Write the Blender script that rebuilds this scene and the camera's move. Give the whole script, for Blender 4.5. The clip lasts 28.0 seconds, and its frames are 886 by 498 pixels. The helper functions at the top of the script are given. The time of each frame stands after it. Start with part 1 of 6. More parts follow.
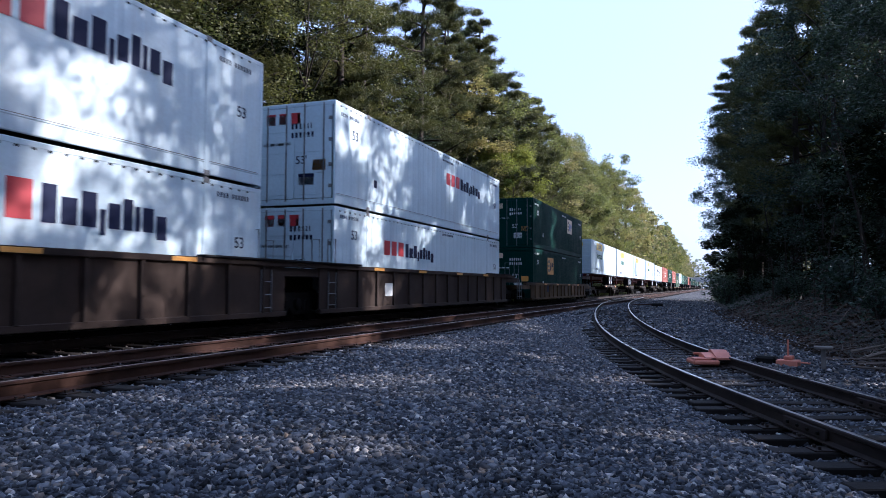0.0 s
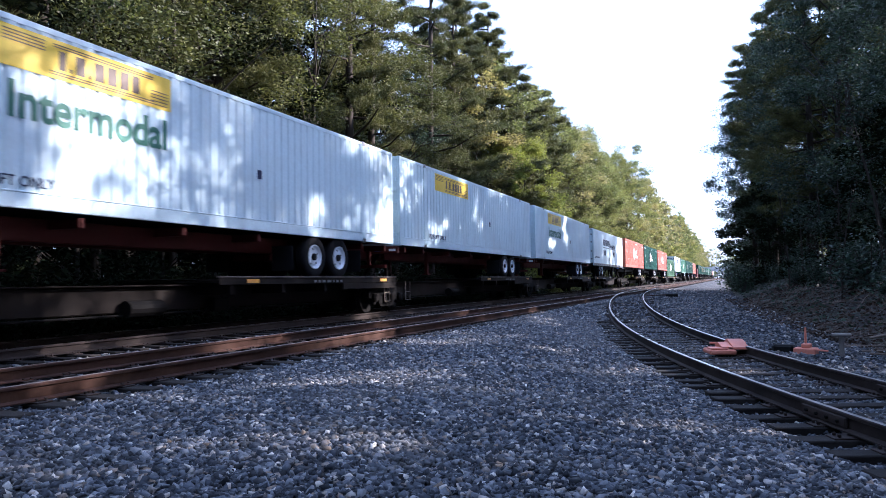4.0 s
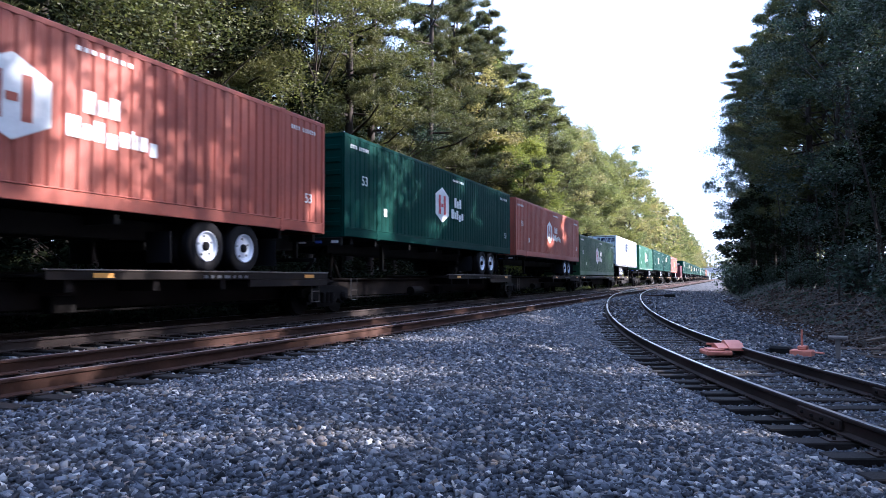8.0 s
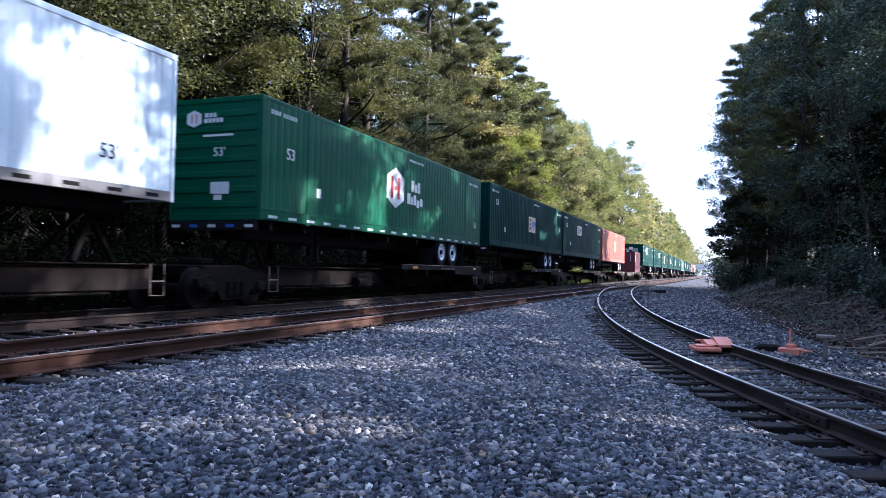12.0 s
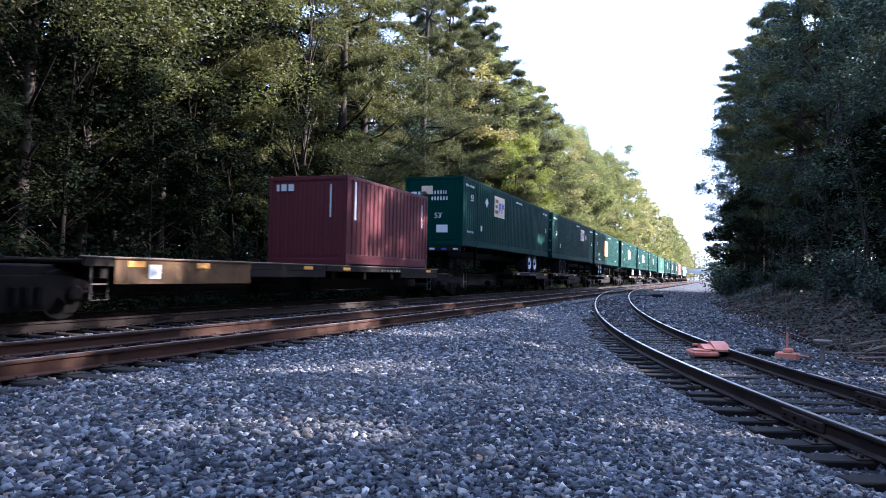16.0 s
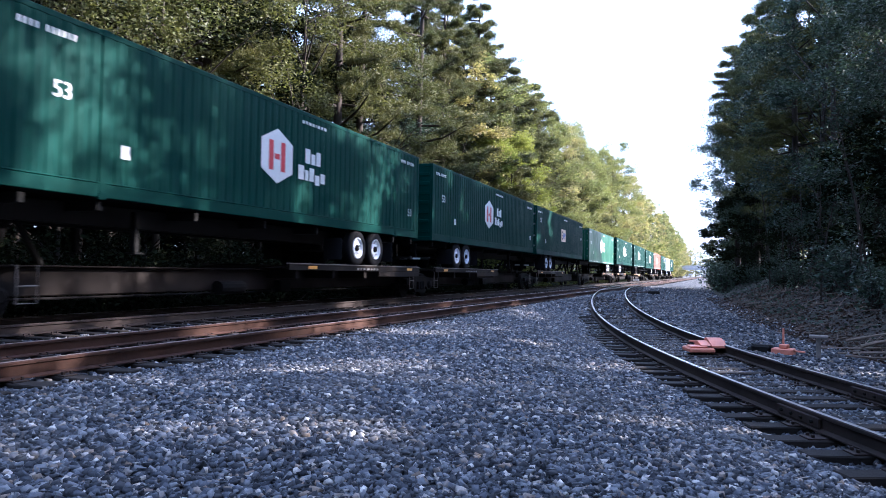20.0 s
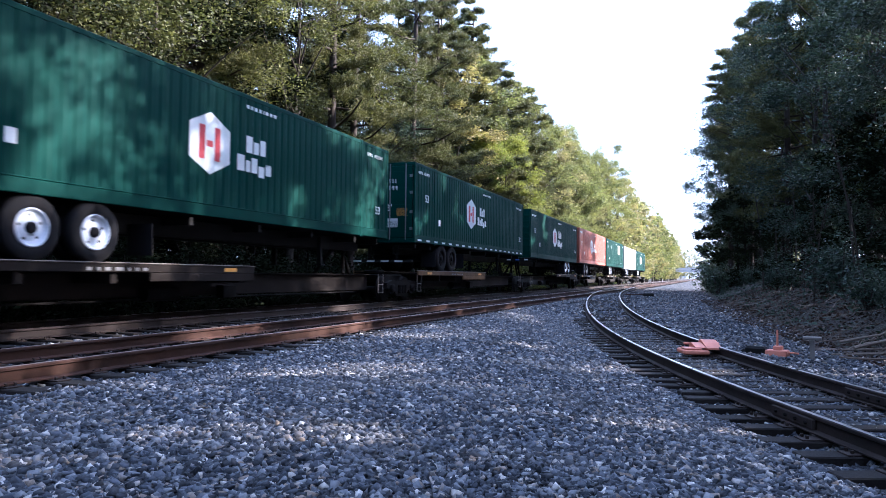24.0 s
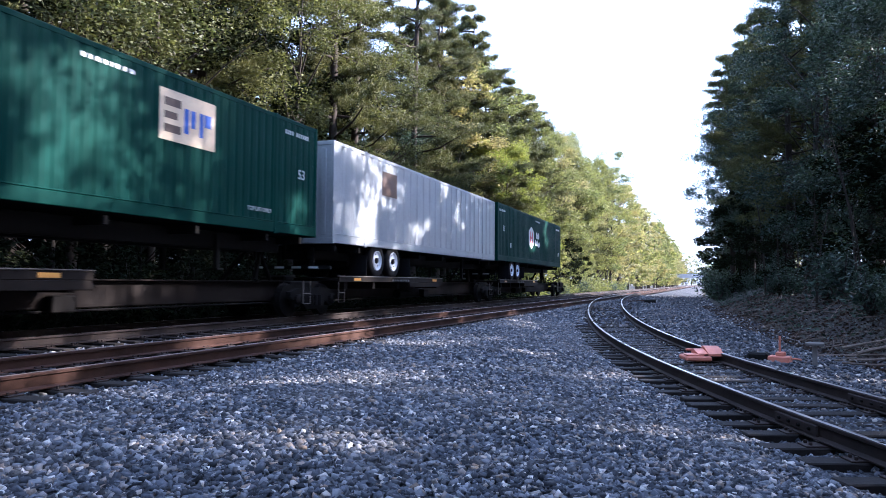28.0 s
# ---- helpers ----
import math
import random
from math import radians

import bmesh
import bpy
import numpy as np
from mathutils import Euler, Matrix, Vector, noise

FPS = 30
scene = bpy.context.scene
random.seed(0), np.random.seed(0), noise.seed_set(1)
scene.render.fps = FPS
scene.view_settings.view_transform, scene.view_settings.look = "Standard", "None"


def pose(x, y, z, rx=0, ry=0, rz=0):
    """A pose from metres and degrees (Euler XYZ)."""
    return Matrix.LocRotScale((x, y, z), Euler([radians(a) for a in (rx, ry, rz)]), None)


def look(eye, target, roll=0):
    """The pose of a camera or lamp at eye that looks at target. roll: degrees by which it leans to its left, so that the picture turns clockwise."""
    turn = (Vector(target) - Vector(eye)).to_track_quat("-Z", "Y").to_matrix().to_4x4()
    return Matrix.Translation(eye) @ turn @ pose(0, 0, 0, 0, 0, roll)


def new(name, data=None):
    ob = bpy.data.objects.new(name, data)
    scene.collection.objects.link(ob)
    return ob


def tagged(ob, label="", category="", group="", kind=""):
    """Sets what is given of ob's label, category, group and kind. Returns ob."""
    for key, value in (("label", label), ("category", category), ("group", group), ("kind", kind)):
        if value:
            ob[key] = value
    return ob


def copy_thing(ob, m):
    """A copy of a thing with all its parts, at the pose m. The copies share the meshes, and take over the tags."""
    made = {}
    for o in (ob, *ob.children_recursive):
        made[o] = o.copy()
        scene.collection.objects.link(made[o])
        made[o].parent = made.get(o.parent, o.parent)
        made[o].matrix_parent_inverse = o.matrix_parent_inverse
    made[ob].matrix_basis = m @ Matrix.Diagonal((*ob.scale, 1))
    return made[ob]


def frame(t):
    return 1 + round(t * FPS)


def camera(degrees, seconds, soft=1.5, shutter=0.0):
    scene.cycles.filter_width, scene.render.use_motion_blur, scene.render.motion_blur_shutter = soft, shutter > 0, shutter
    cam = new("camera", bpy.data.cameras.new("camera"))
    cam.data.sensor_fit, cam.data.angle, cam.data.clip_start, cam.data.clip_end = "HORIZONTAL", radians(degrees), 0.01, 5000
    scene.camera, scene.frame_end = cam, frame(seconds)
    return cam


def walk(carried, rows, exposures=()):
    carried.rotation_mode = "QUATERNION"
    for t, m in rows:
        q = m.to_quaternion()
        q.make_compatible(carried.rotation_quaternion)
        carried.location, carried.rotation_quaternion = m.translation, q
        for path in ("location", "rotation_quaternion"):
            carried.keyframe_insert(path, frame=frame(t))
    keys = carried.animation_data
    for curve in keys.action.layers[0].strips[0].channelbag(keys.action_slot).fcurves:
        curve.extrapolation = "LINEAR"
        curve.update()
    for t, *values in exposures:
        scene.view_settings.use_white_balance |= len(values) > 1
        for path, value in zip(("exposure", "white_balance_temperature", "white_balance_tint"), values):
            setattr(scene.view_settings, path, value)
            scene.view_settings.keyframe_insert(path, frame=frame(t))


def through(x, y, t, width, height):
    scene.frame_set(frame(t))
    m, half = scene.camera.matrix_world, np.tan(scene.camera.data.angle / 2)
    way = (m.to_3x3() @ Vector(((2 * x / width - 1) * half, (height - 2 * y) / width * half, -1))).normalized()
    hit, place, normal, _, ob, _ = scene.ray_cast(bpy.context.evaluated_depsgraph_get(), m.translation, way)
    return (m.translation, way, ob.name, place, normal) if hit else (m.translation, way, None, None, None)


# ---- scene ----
# Metres: x across the tracks, y along them, z up from the top of the rails.
EYE = 0.93
cam = camera(63.28, 28.0, soft=0.9, shutter=0.13)
# seconds, yaw, pitch, roll of a camera held by hand on one spot
PATH = [
    (0, 20.76, 2.98, -0.30), (0.5, 20.63, 2.97, -0.09), (1, 20.33, 3.04, -0.02), (1.5, 19.96, 3.01, 0.20),
    (2, 20.06, 3.04, 0.11), (2.5, 21.30, 2.96, 0.62), (3, 21.97, 3.00, 1.35), (3.5, 21.96, 2.72, 1.00),
    (5.5, 21.48, 2.51, 0.99), (6, 21.49, 2.54, 0.97), (6.5, 21.37, 2.58, 0.82), (7, 21.44, 2.62, 0.71),
    (7.5, 21.32, 2.63, 0.48), (8, 21.63, 2.38, 0.16), (8.5, 21.58, 1.97, -0.35), (9, 21.26, 1.63, -0.63),
    (9.5, 21.22, 1.61, -0.70), (10, 21.27, 1.73, -1.01), (10.5, 21.05, 1.84, -0.76), (11, 21.27, 1.84, -0.99),
    (11.5, 21.20, 1.63, -1.02), (12, 21.04, 1.68, -1.06), (12.5, 20.93, 1.88, -1.11), (14.5, 20.77, 1.85, -1.23),
    (15, 20.93, 1.95, -1.18), (15.5, 21.14, 1.87, -1.03), (16, 20.85, 1.97, -1.25), (16.5, 20.39, 2.27, -1.59),
    (17, 20.33, 2.23, -1.72), (17.5, 20.48, 1.96, -1.87), (18, 20.84, 1.94, -1.39), (18.5, 20.78, 2.07, -1.15),
    (19, 20.64, 2.02, -0.94), (19.5, 20.69, 1.90, -0.90), (20, 20.56, 1.85, -0.84), (20.5, 20.43, 1.87, -0.77),
    (21, 20.48, 1.73, -0.73), (21.5, 20.60, 1.76, -0.92), (23.5, 20.26, 2.12, -0.64), (24, 20.13, 2.11, -0.60),
    (24.5, 20.18, 2.21, -0.52), (25, 20.11, 2.33, -0.50), (25.5, 20.27, 2.22, -0.62), (26, 20.15, 2.42, -0.70),
    (26.5, 20.23, 2.45, -0.59), (27, 20.25, 2.54, -0.39), (27.5, 20.32, 2.64, -0.49), (28, 20.25, 2.67, -0.39),
]

walk(cam, [(t, pose(0, 0, EYE, 90 + pitch, 0, yaw) @ pose(0, 0, 0, 0, 0, -roll)) for t, yaw, pitch, roll in PATH],
     exposures=[(t, e, 4900, 21) for t, e in ((0.0, 1.45), (1.0, 1.60), (2.0, 2.10), (3.0, 2.25), (6.0, 2.05), (7.0, 2.10), (8.0, 2.45), (10.0, 2.70), (12.0, 2.50), (15.0, 2.72), (28.0, 2.75))])

# ---- light ----
SUN_UP, SUN_SIDE = 28.5, 28.0       # elevation; turned from +x towards +y
world = bpy.data.worlds.new("sky")
scene.world = world
world.use_nodes = True
wn = world.node_tree.nodes
sky = wn.new("ShaderNodeTexSky")
sky.sky_type = "NISHITA"
sky.sun_disc = False
sky.sun_elevation, sky.sun_rotation = radians(SUN_UP), radians(90 - SUN_SIDE)
sky.air_density, sky.dust_density, sky.ozone_density = 1.0, 3.0, 1.2
wn["Background"].inputs["Strength"].default_value = 0.046
world.node_tree.links.new(sky.outputs[0], wn["Background"].inputs["Color"])
haze = wn.new("ShaderNodeBackground")          # thin bright haze over the whole sky
haze.inputs["Color"].default_value, haze.inputs["Strength"].default_value = (0.84, 0.92, 1.0, 1), 0.29
both = wn.new("ShaderNodeAddShader")
world.node_tree.links.new(wn["Background"].outputs[0], both.inputs[0])
world.node_tree.links.new(haze.outputs[0], both.inputs[1])
world.node_tree.links.new(both.outputs[0], wn["World Output"].inputs["Surface"])
sun = new("sun", bpy.data.lights.new("sun", "SUN"))
sun.data.energy, sun.data.angle, sun.data.color = 5.0, radians(0.55), (1.0, 0.81, 0.56)
_u, _s = radians(SUN_UP), radians(SUN_SIDE)
sun.matrix_world = look((0, 0, 40), (-math.cos(_u) * math.cos(_s), -math.cos(_u) * math.sin(_s), 40 - math.sin(_u)))

# ---- materials ----


class Nodes:
    """Short hand for building a node material."""

    def __init__(self, name):
        self.mat = bpy.data.materials.new(name)
        self.mat.use_nodes = True
        self.tree = self.mat.node_tree
        self.bsdf = self.tree.nodes["Principled BSDF"]
        self.coord = self.tree.nodes.new("ShaderNodeTexCoord").outputs["Object"]

    def add(self, kind, **sockets):
        n = self.tree.nodes.new(kind)
        for k, v in sockets.items():
            self.put(n.inputs[k], v)
        return n

    def put(self, socket, v):
        if hasattr(v, "is_output"):
            self.tree.links.new(v, socket)
        else:
            socket.default_value = v

    def noise(self, scale, detail=4.0, rough=0.6, stretch=None, coord=None):
        c = coord or self.coord
        if stretch:
            m = self.add("ShaderNodeMapping", Vector=c)
            m.inputs["Scale"].default_value = stretch
            c = m.outputs[0]
        return self.add("ShaderNodeTexNoise", Vector=c, Scale=scale, Detail=detail, Roughness=rough).outputs["Fac"]

    def ramp(self, fac, stops):
        n = self.add("ShaderNodeValToRGB", Fac=fac)
        e = n.color_ramp.elements
        while len(e) < len(stops):
            e.new(0.5)
        for el, (p, c) in zip(e, stops):
            el.position, el.color = p, (*c, 1) if len(c) == 3 else c
        return n.outputs["Color"]

    def mix(self, fac, a, b, kind="MIX"):
        n = self.add("ShaderNodeMix")
        n.data_type, n.blend_type = "RGBA", kind
        self.put(n.inputs[0], fac)
        for s, v in ((n.inputs[6], a), (n.inputs[7], b)):
            self.put(s, v if hasattr(v, "is_output") else (*v, 1))
        return n.outputs[2]

    def bump(self, height, strength, dist=0.01):
        n = self.add("ShaderNodeBump", Height=height, Strength=strength, Distance=dist)
        self.put(self.bsdf.inputs["Normal"], n.outputs[0])


def surface(name, color, rough=0.6, metal=0.0, dirt=(0.05, 0.04, 0.03), grime=0.35, scale=6.0, streak=None, bump=0.15, spec=0.5, by_piece=0.0):
    """A painted or raw surface: fine grain, broad stains of dirt, optional streaks."""
    m = Nodes(name)
    fine = m.noise(scale * 9, 5)
    broad = m.noise(scale * 0.35, 5, 0.65)
    base = m.mix(fine, tuple(c * 0.82 for c in color), tuple(min(1, c * 1.18) for c in color))
    mask = m.ramp(broad, [(0.45, (0, 0, 0)), (0.75, (grime,) * 3)])
    base = m.mix(mask, base, dirt)
    if streak:
        s = m.noise(1.0, 6, 0.7, stretch=streak)
        base = m.mix(m.ramp(s, [(0.5, (0, 0, 0)), (0.78, (grime * 1.2,) * 3)]), base, dirt)
    if by_piece:
        info = m.add("ShaderNodeObjectInfo")
        v = m.ramp(info.outputs["Random"], [(0, (1 - by_piece,) * 3), (1, (1 + by_piece * 0.6,) * 3)])
        base = m.mix(1.0, base, v, "MULTIPLY")
    m.put(m.bsdf.inputs["Base Color"], base)
    m.put(m.bsdf.inputs["Roughness"], m.ramp(broad, [(0.3, (max(rough - 0.12, 0.05),) * 3), (0.8, (min(rough + 0.15, 1),) * 3)]))
    m.bsdf.inputs["Metallic"].default_value = metal
    m.bsdf.inputs["Specular IOR Level"].default_value = spec
    if bump:
        m.bump(fine, bump, 0.006)
    return m.mat


def leafy(name, low, high, through=0.35, gloss=0.5, shine=0.15):
    """Leaves: colour varies leaf by leaf and tree by tree, some light passes through."""
    m = Nodes(name)
    geo = m.add("ShaderNodeNewGeometry")
    info = m.add("ShaderNodeObjectInfo")
    c = m.ramp(geo.outputs["Random Per Island"], [(0.0, low), (0.8, high), (1.0, tuple(min(1, h * 1.5) for h in high))])
    tree = m.ramp(info.outputs["Random"], [(0.0, (0.75, 0.8, 0.8)), (0.5, (1, 1, 1)), (1.0, (1.14, 1.08, 0.88))])
    c = m.mix(1.0, c, tree, "MULTIPLY")
    patch = m.noise(0.35, 3)
    c = m.mix(m.ramp(patch, [(0.4, (0, 0, 0)), (0.7, (0.45,) * 3)]), c, tuple(h * 0.9 for h in (high[0] * 1.2, high[1], high[2])))
    m.put(m.bsdf.inputs["Base Color"], c)
    m.bsdf.inputs["Roughness"].default_value = gloss
    m.bsdf.inputs["Specular IOR Level"].default_value = shine
    tr = m.add("ShaderNodeBsdfTranslucent")
    m.put(tr.inputs["Color"], m.mix(1.0, c, (1.25, 1.3, 0.75), "MULTIPLY"))
    mx = m.add("ShaderNodeMixShader", Fac=through)
    m.tree.links.new(m.bsdf.outputs[0], mx.inputs[1])
    m.tree.links.new(tr.outputs[0], mx.inputs[2])
    m.tree.links.new(mx.outputs[0], m.tree.nodes["Material Output"].inputs["Surface"])
    return m.mat


def stony(name):
    m = Nodes(name)
    geo = m.add("ShaderNodeNewGeometry")
    c = m.ramp(geo.outputs["Random Per Island"], [(0.0, (0.012, 0.014, 0.020)), (0.36, (0.024, 0.029, 0.041)), (0.62, (0.078, 0.088, 0.113)),
                                                  (0.85, (0.19, 0.20, 0.22)), (0.92, (0.165, 0.125, 0.095)), (1.0, (0.50, 0.49, 0.47))])
    g = m.noise(60, 5)
    c = m.mix(1.0, c, m.ramp(g, [(0.3, (0.75,) * 3), (0.75, (1.2,) * 3)]), "MULTIPLY")
    dust = m.noise(0.5, 4)
    c = m.mix(m.ramp(dust, [(0.5, (0, 0, 0)), (0.75, (0.35,) * 3)]), c, (0.17, 0.155, 0.14))
    m.put(m.bsdf.inputs["Base Color"], c)
    m.bsdf.inputs["Roughness"].default_value = 0.85
    m.bump(g, 0.4, 0.006)
    return m.mat


def earthy():
    """Ground sheet: stone bed near the tracks, leaf litter and soil under the trees."""
    m = Nodes("ground_mix")
    pos = m.add("ShaderNodeSeparateXYZ", Vector=m.coord).outputs
    vor = m.add("ShaderNodeTexVoronoi", Vector=m.coord, Scale=15.0)
    cell = m.add("ShaderNodeSeparateColor", Color=vor.outputs["Color"]).outputs[0]
    # Low tones and dark cell rims paint the shade between the loose stones.
    stone = m.ramp(cell, [(0.0, (0.010, 0.012, 0.017)), (0.5, (0.034, 0.039, 0.050)), (0.85, (0.085, 0.092, 0.105)), (1.0, (0.16, 0.16, 0.165))])
    stone = m.mix(m.ramp(vor.outputs["Distance"], [(0.35, (0, 0, 0)), (0.65, (0.8,) * 3)]), stone, (0.025, 0.025, 0.03))
    grain = m.noise(22, 6, 0.7)
    broad = m.noise(0.8, 5)
    litter = m.ramp(grain, [(0.3, (0.008, 0.007, 0.0065)), (0.55, (0.024, 0.019, 0.016)), (0.8, (0.062, 0.048, 0.037))])
    litter = m.mix(m.ramp(broad, [(0.4, (0, 0, 0)), (0.7, (0.6,) * 3)]), litter, (0.025, 0.03, 0.013))
    att = m.add("ShaderNodeAttribute")
    att.attribute_name = "bed"
    wob = m.add("ShaderNodeMath", **{})
    wob.operation = "ADD"
    m.put(wob.inputs[0], att.outputs["Fac"])
    m.put(wob.inputs[1], m.add("ShaderNodeMapRange", Value=m.noise(1.7, 5), **{"To Min": -0.4, "To Max": 0.4}).outputs[0])
    f = m.ramp(wob.outputs[0], [(0.4, (0, 0, 0)), (0.6, (1, 1, 1))])
    m.put(m.bsdf.inputs["Base Color"], m.mix(f, litter, stone))
    m.bsdf.inputs["Roughness"].default_value = 0.95
    hgt = m.add("ShaderNodeMath", **{})
    hgt.operation = "SUBTRACT"
    m.put(hgt.inputs[0], grain)
    m.put(hgt.inputs[1], vor.outputs["Distance"])
    m.bump(hgt.outputs[0], 0.9, 0.04)
    return m.mat


# Darker copy of RUST; shade on siding and train track sits in the colour.
SHADERUST = surface("shaded_rusty_steel", (0.022, 0.0145, 0.012), 0.8, 0.0, (0.009, 0.007, 0.0065), 0.8, 2.2, bump=0.4, spec=0.25)
RUST = surface("rusty_steel", (0.043, 0.0195, 0.0125), 0.85, 0.0, (0.0085, 0.0065, 0.006), 0.9, 2.2, bump=0.4, spec=0.2)
RAILSTEEL = surface("worn_rail_steel", (0.36, 0.33, 0.31), 0.32, 1.0, (0.16, 0.09, 0.05), 0.5, 3, bump=0.05)
DULLRAIL = surface("dull_rail_top", (0.24, 0.19, 0.17), 0.45, 0.6, (0.16, 0.08, 0.05), 0.6, 3, bump=0.1)
TIEWOOD = surface("creosoted_wood", (0.0125, 0.0102, 0.0094), 0.85, 0, (0.026, 0.022, 0.019), 0.5, 4, streak=(1, 14, 14), bump=0.6, by_piece=0.35, spec=0.2)
# White paint blued in the colour for the skylight on its shaded side.
WHITE = surface("sky_tinted_white_paint", (0.545, 0.665, 0.735), 0.42, 0, (0.3036, 0.2852, 0.2576), 0.22, 1.6, streak=(1, 2.2, 0.25), bump=0.03)
SILVER = surface("silver_sheet", (0.36, 0.385, 0.41), 0.42, 0.25, (0.25, 0.24, 0.23), 0.3, 1.6, streak=(1, 2.2, 0.25), bump=0.03)
TEAL = surface("dark_green_paint", (0.0013, 0.0275, 0.022), 0.6, 0, (0.003, 0.024, 0.017), 0.5, 1.4, streak=(1, 2.2, 0.25), bump=0.03, spec=0.06)
GREEN = surface("green_paint", (0.003, 0.06375, 0.0315), 0.45, 0, (0.009, 0.0375, 0.0225), 0.4, 1.4, streak=(1, 2.2, 0.25), bump=0.03, spec=0.2)
OLIVE = surface("faded_green_paint", (0.0224, 0.0704, 0.032), 0.5, 0, (0.016, 0.04, 0.024), 0.5, 1.4, streak=(1, 2.2, 0.25), bump=0.03, spec=0.2)
RED = surface("faded_red_paint", (0.285, 0.076, 0.050), 0.55, 0, (0.1482, 0.0585, 0.0468), 0.6, 1.4, streak=(1, 2.2, 0.25), bump=0.03, spec=0.25)
MAROON = surface("maroon_paint", (0.076, 0.0176, 0.0224), 0.5, 0, (0.04, 0.016, 0.016), 0.4, 1.4, streak=(1, 2.2, 0.25), bump=0.03, spec=0.2)
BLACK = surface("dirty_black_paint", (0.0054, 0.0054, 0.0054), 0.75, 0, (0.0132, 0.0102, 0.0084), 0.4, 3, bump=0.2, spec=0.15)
REDFRAME = surface("dark_red_paint", (0.0595, 0.0098, 0.0084), 0.6, 0, (0.021, 0.0126, 0.0098), 0.5, 3, spec=0.15)
CARTAN = surface("dirty_tan_paint", (0.105, 0.060, 0.025), 0.7, 0, (0.021, 0.014, 0.0112), 0.9, 1.4, streak=(1, 2.5, 0.4), bump=0.2, spec=0.2)
# Car brown and truck steel near black: shade under the loads painted in.
CARBROWN = surface("shaded_brown_paint", (0.009, 0.006, 0.0048), 0.8, 0, (0.005, 0.004, 0.00375), 0.7, 1.4, streak=(1, 2.5, 0.4), bump=0.2, spec=0.15)
TRUCKSTEEL = surface("shaded_greasy_steel", (0.005, 0.0045, 0.0045), 0.8, 0.0, (0.01, 0.0075, 0.006), 0.45, 4, bump=0.4, spec=0.08)
RUBBER = surface("tyre_rubber", (0.006, 0.006, 0.0075), 0.8, 0, (0.015, 0.013, 0.0115), 0.4, 5, bump=0.2, spec=0.12)
RIMWHITE = surface("white_rim_paint", (0.56, 0.60, 0.68), 0.5, 0, (0.35, 0.32, 0.30), 0.2, 4)
STEEL = surface("galvanised_steel", (0.168, 0.1715, 0.182), 0.5, 0.6, (0.14, 0.119, 0.098), 0.35, 5)
YELLOW = surface("yellow_sign_paint", (0.72, 0.50, 0.03), 0.5, 0, (0.3, 0.2, 0.05), 0.25, 2)
CREAM = surface("cream_sign_paint", (0.62, 0.50, 0.35), 0.5, 0, (0.3, 0.22, 0.14), 0.3, 2)
ORANGESIGN = surface("orange_sign_paint", (0.62, 0.30, 0.05), 0.5, 0, (0.3, 0.16, 0.05), 0.3, 2)
NAVY = surface("navy_sign_paint", (0.007, 0.012, 0.045), 0.6, 0, (0.02, 0.02, 0.035), 0.2, 2, spec=0.15)
BLUE = surface("blue_sign_paint", (0.03, 0.09, 0.40), 0.5, 0, (0.05, 0.05, 0.1), 0.2, 2)
LOGORED = surface("red_sign_paint", (0.42, 0.03, 0.04), 0.5, 0, (0.2, 0.04, 0.04), 0.2, 2)
DARKGREEN = surface("dark_green_sign_paint", (0.01, 0.10, 0.07), 0.5, 0, (0.03, 0.07, 0.05), 0.2, 2)
BROWNSIGN = surface("brown_sign_paint", (0.09, 0.055, 0.04), 0.5, 0, (0.05, 0.03, 0.03), 0.2, 2)
DECALWHITE = surface("white_sign_paint", (0.56, 0.59, 0.60), 0.5, 0, (0.4, 0.4, 0.38), 0.3, 2)
DERAILORANGE = surface("faded_orange_paint", (0.56, 0.19, 0.12), 0.55, 0, (0.35, 0.12, 0.08), 0.4, 6)
BARK = surface("pine_bark", (0.024, 0.018, 0.015), 0.9, 0, (0.045, 0.037, 0.031), 0.5, 3, streak=(6, 6, 0.8), bump=0.9, spec=0.2)
GREYBARK = surface("grey_bark", (0.034, 0.028, 0.023), 0.9, 0, (0.0245, 0.021, 0.0175), 0.6, 3, streak=(5, 5, 0.7), bump=0.7, spec=0.2)
# Bark of the inner wood, darkened for the shade in there.
SHADEBARK = surface("shaded_bark", (0.010, 0.009, 0.008), 0.9, 0, (0.018, 0.015, 0.013), 0.6, 3, streak=(5, 5, 0.7), bump=0.7, spec=0.05)
# Pale paint for the painted sill highlights and the steps.
PALETRIM = surface("pale_trim_paint", (0.15, 0.125, 0.105), 0.6, 0.2, (0.05, 0.035, 0.03), 0.7, 3, bump=0.2, spec=0.3)
DEADWOOD = surface("dead_wood", (0.16, 0.13, 0.108), 0.9, 0, (0.08, 0.06, 0.045), 0.6, 3, streak=(6, 6, 1), bump=0.6, by_piece=0.4, spec=0.2)
POSTGREY = surface("weathered_concrete", (0.17, 0.155, 0.145), 0.9, 0, (0.08, 0.07, 0.06), 0.5, 6, bump=0.4, spec=0.2)
# Deck paint darkened the same way for the shade below the loads.
DECKBROWN = surface("shaded_dirty_deck_paint", (0.011, 0.0075, 0.0055), 0.8, 0, (0.009, 0.007, 0.006), 0.8, 1.4, streak=(1, 2.5, 0.4), bump=0.2, spec=0.15)
WELLBROWN = surface("weathered_brown_paint", (0.03596, 0.02356, 0.01798), 0.8, 0, (0.0124, 0.00868, 0.00744), 0.8, 1.4, streak=(1, 2.5, 0.4), bump=0.2, spec=0.2)
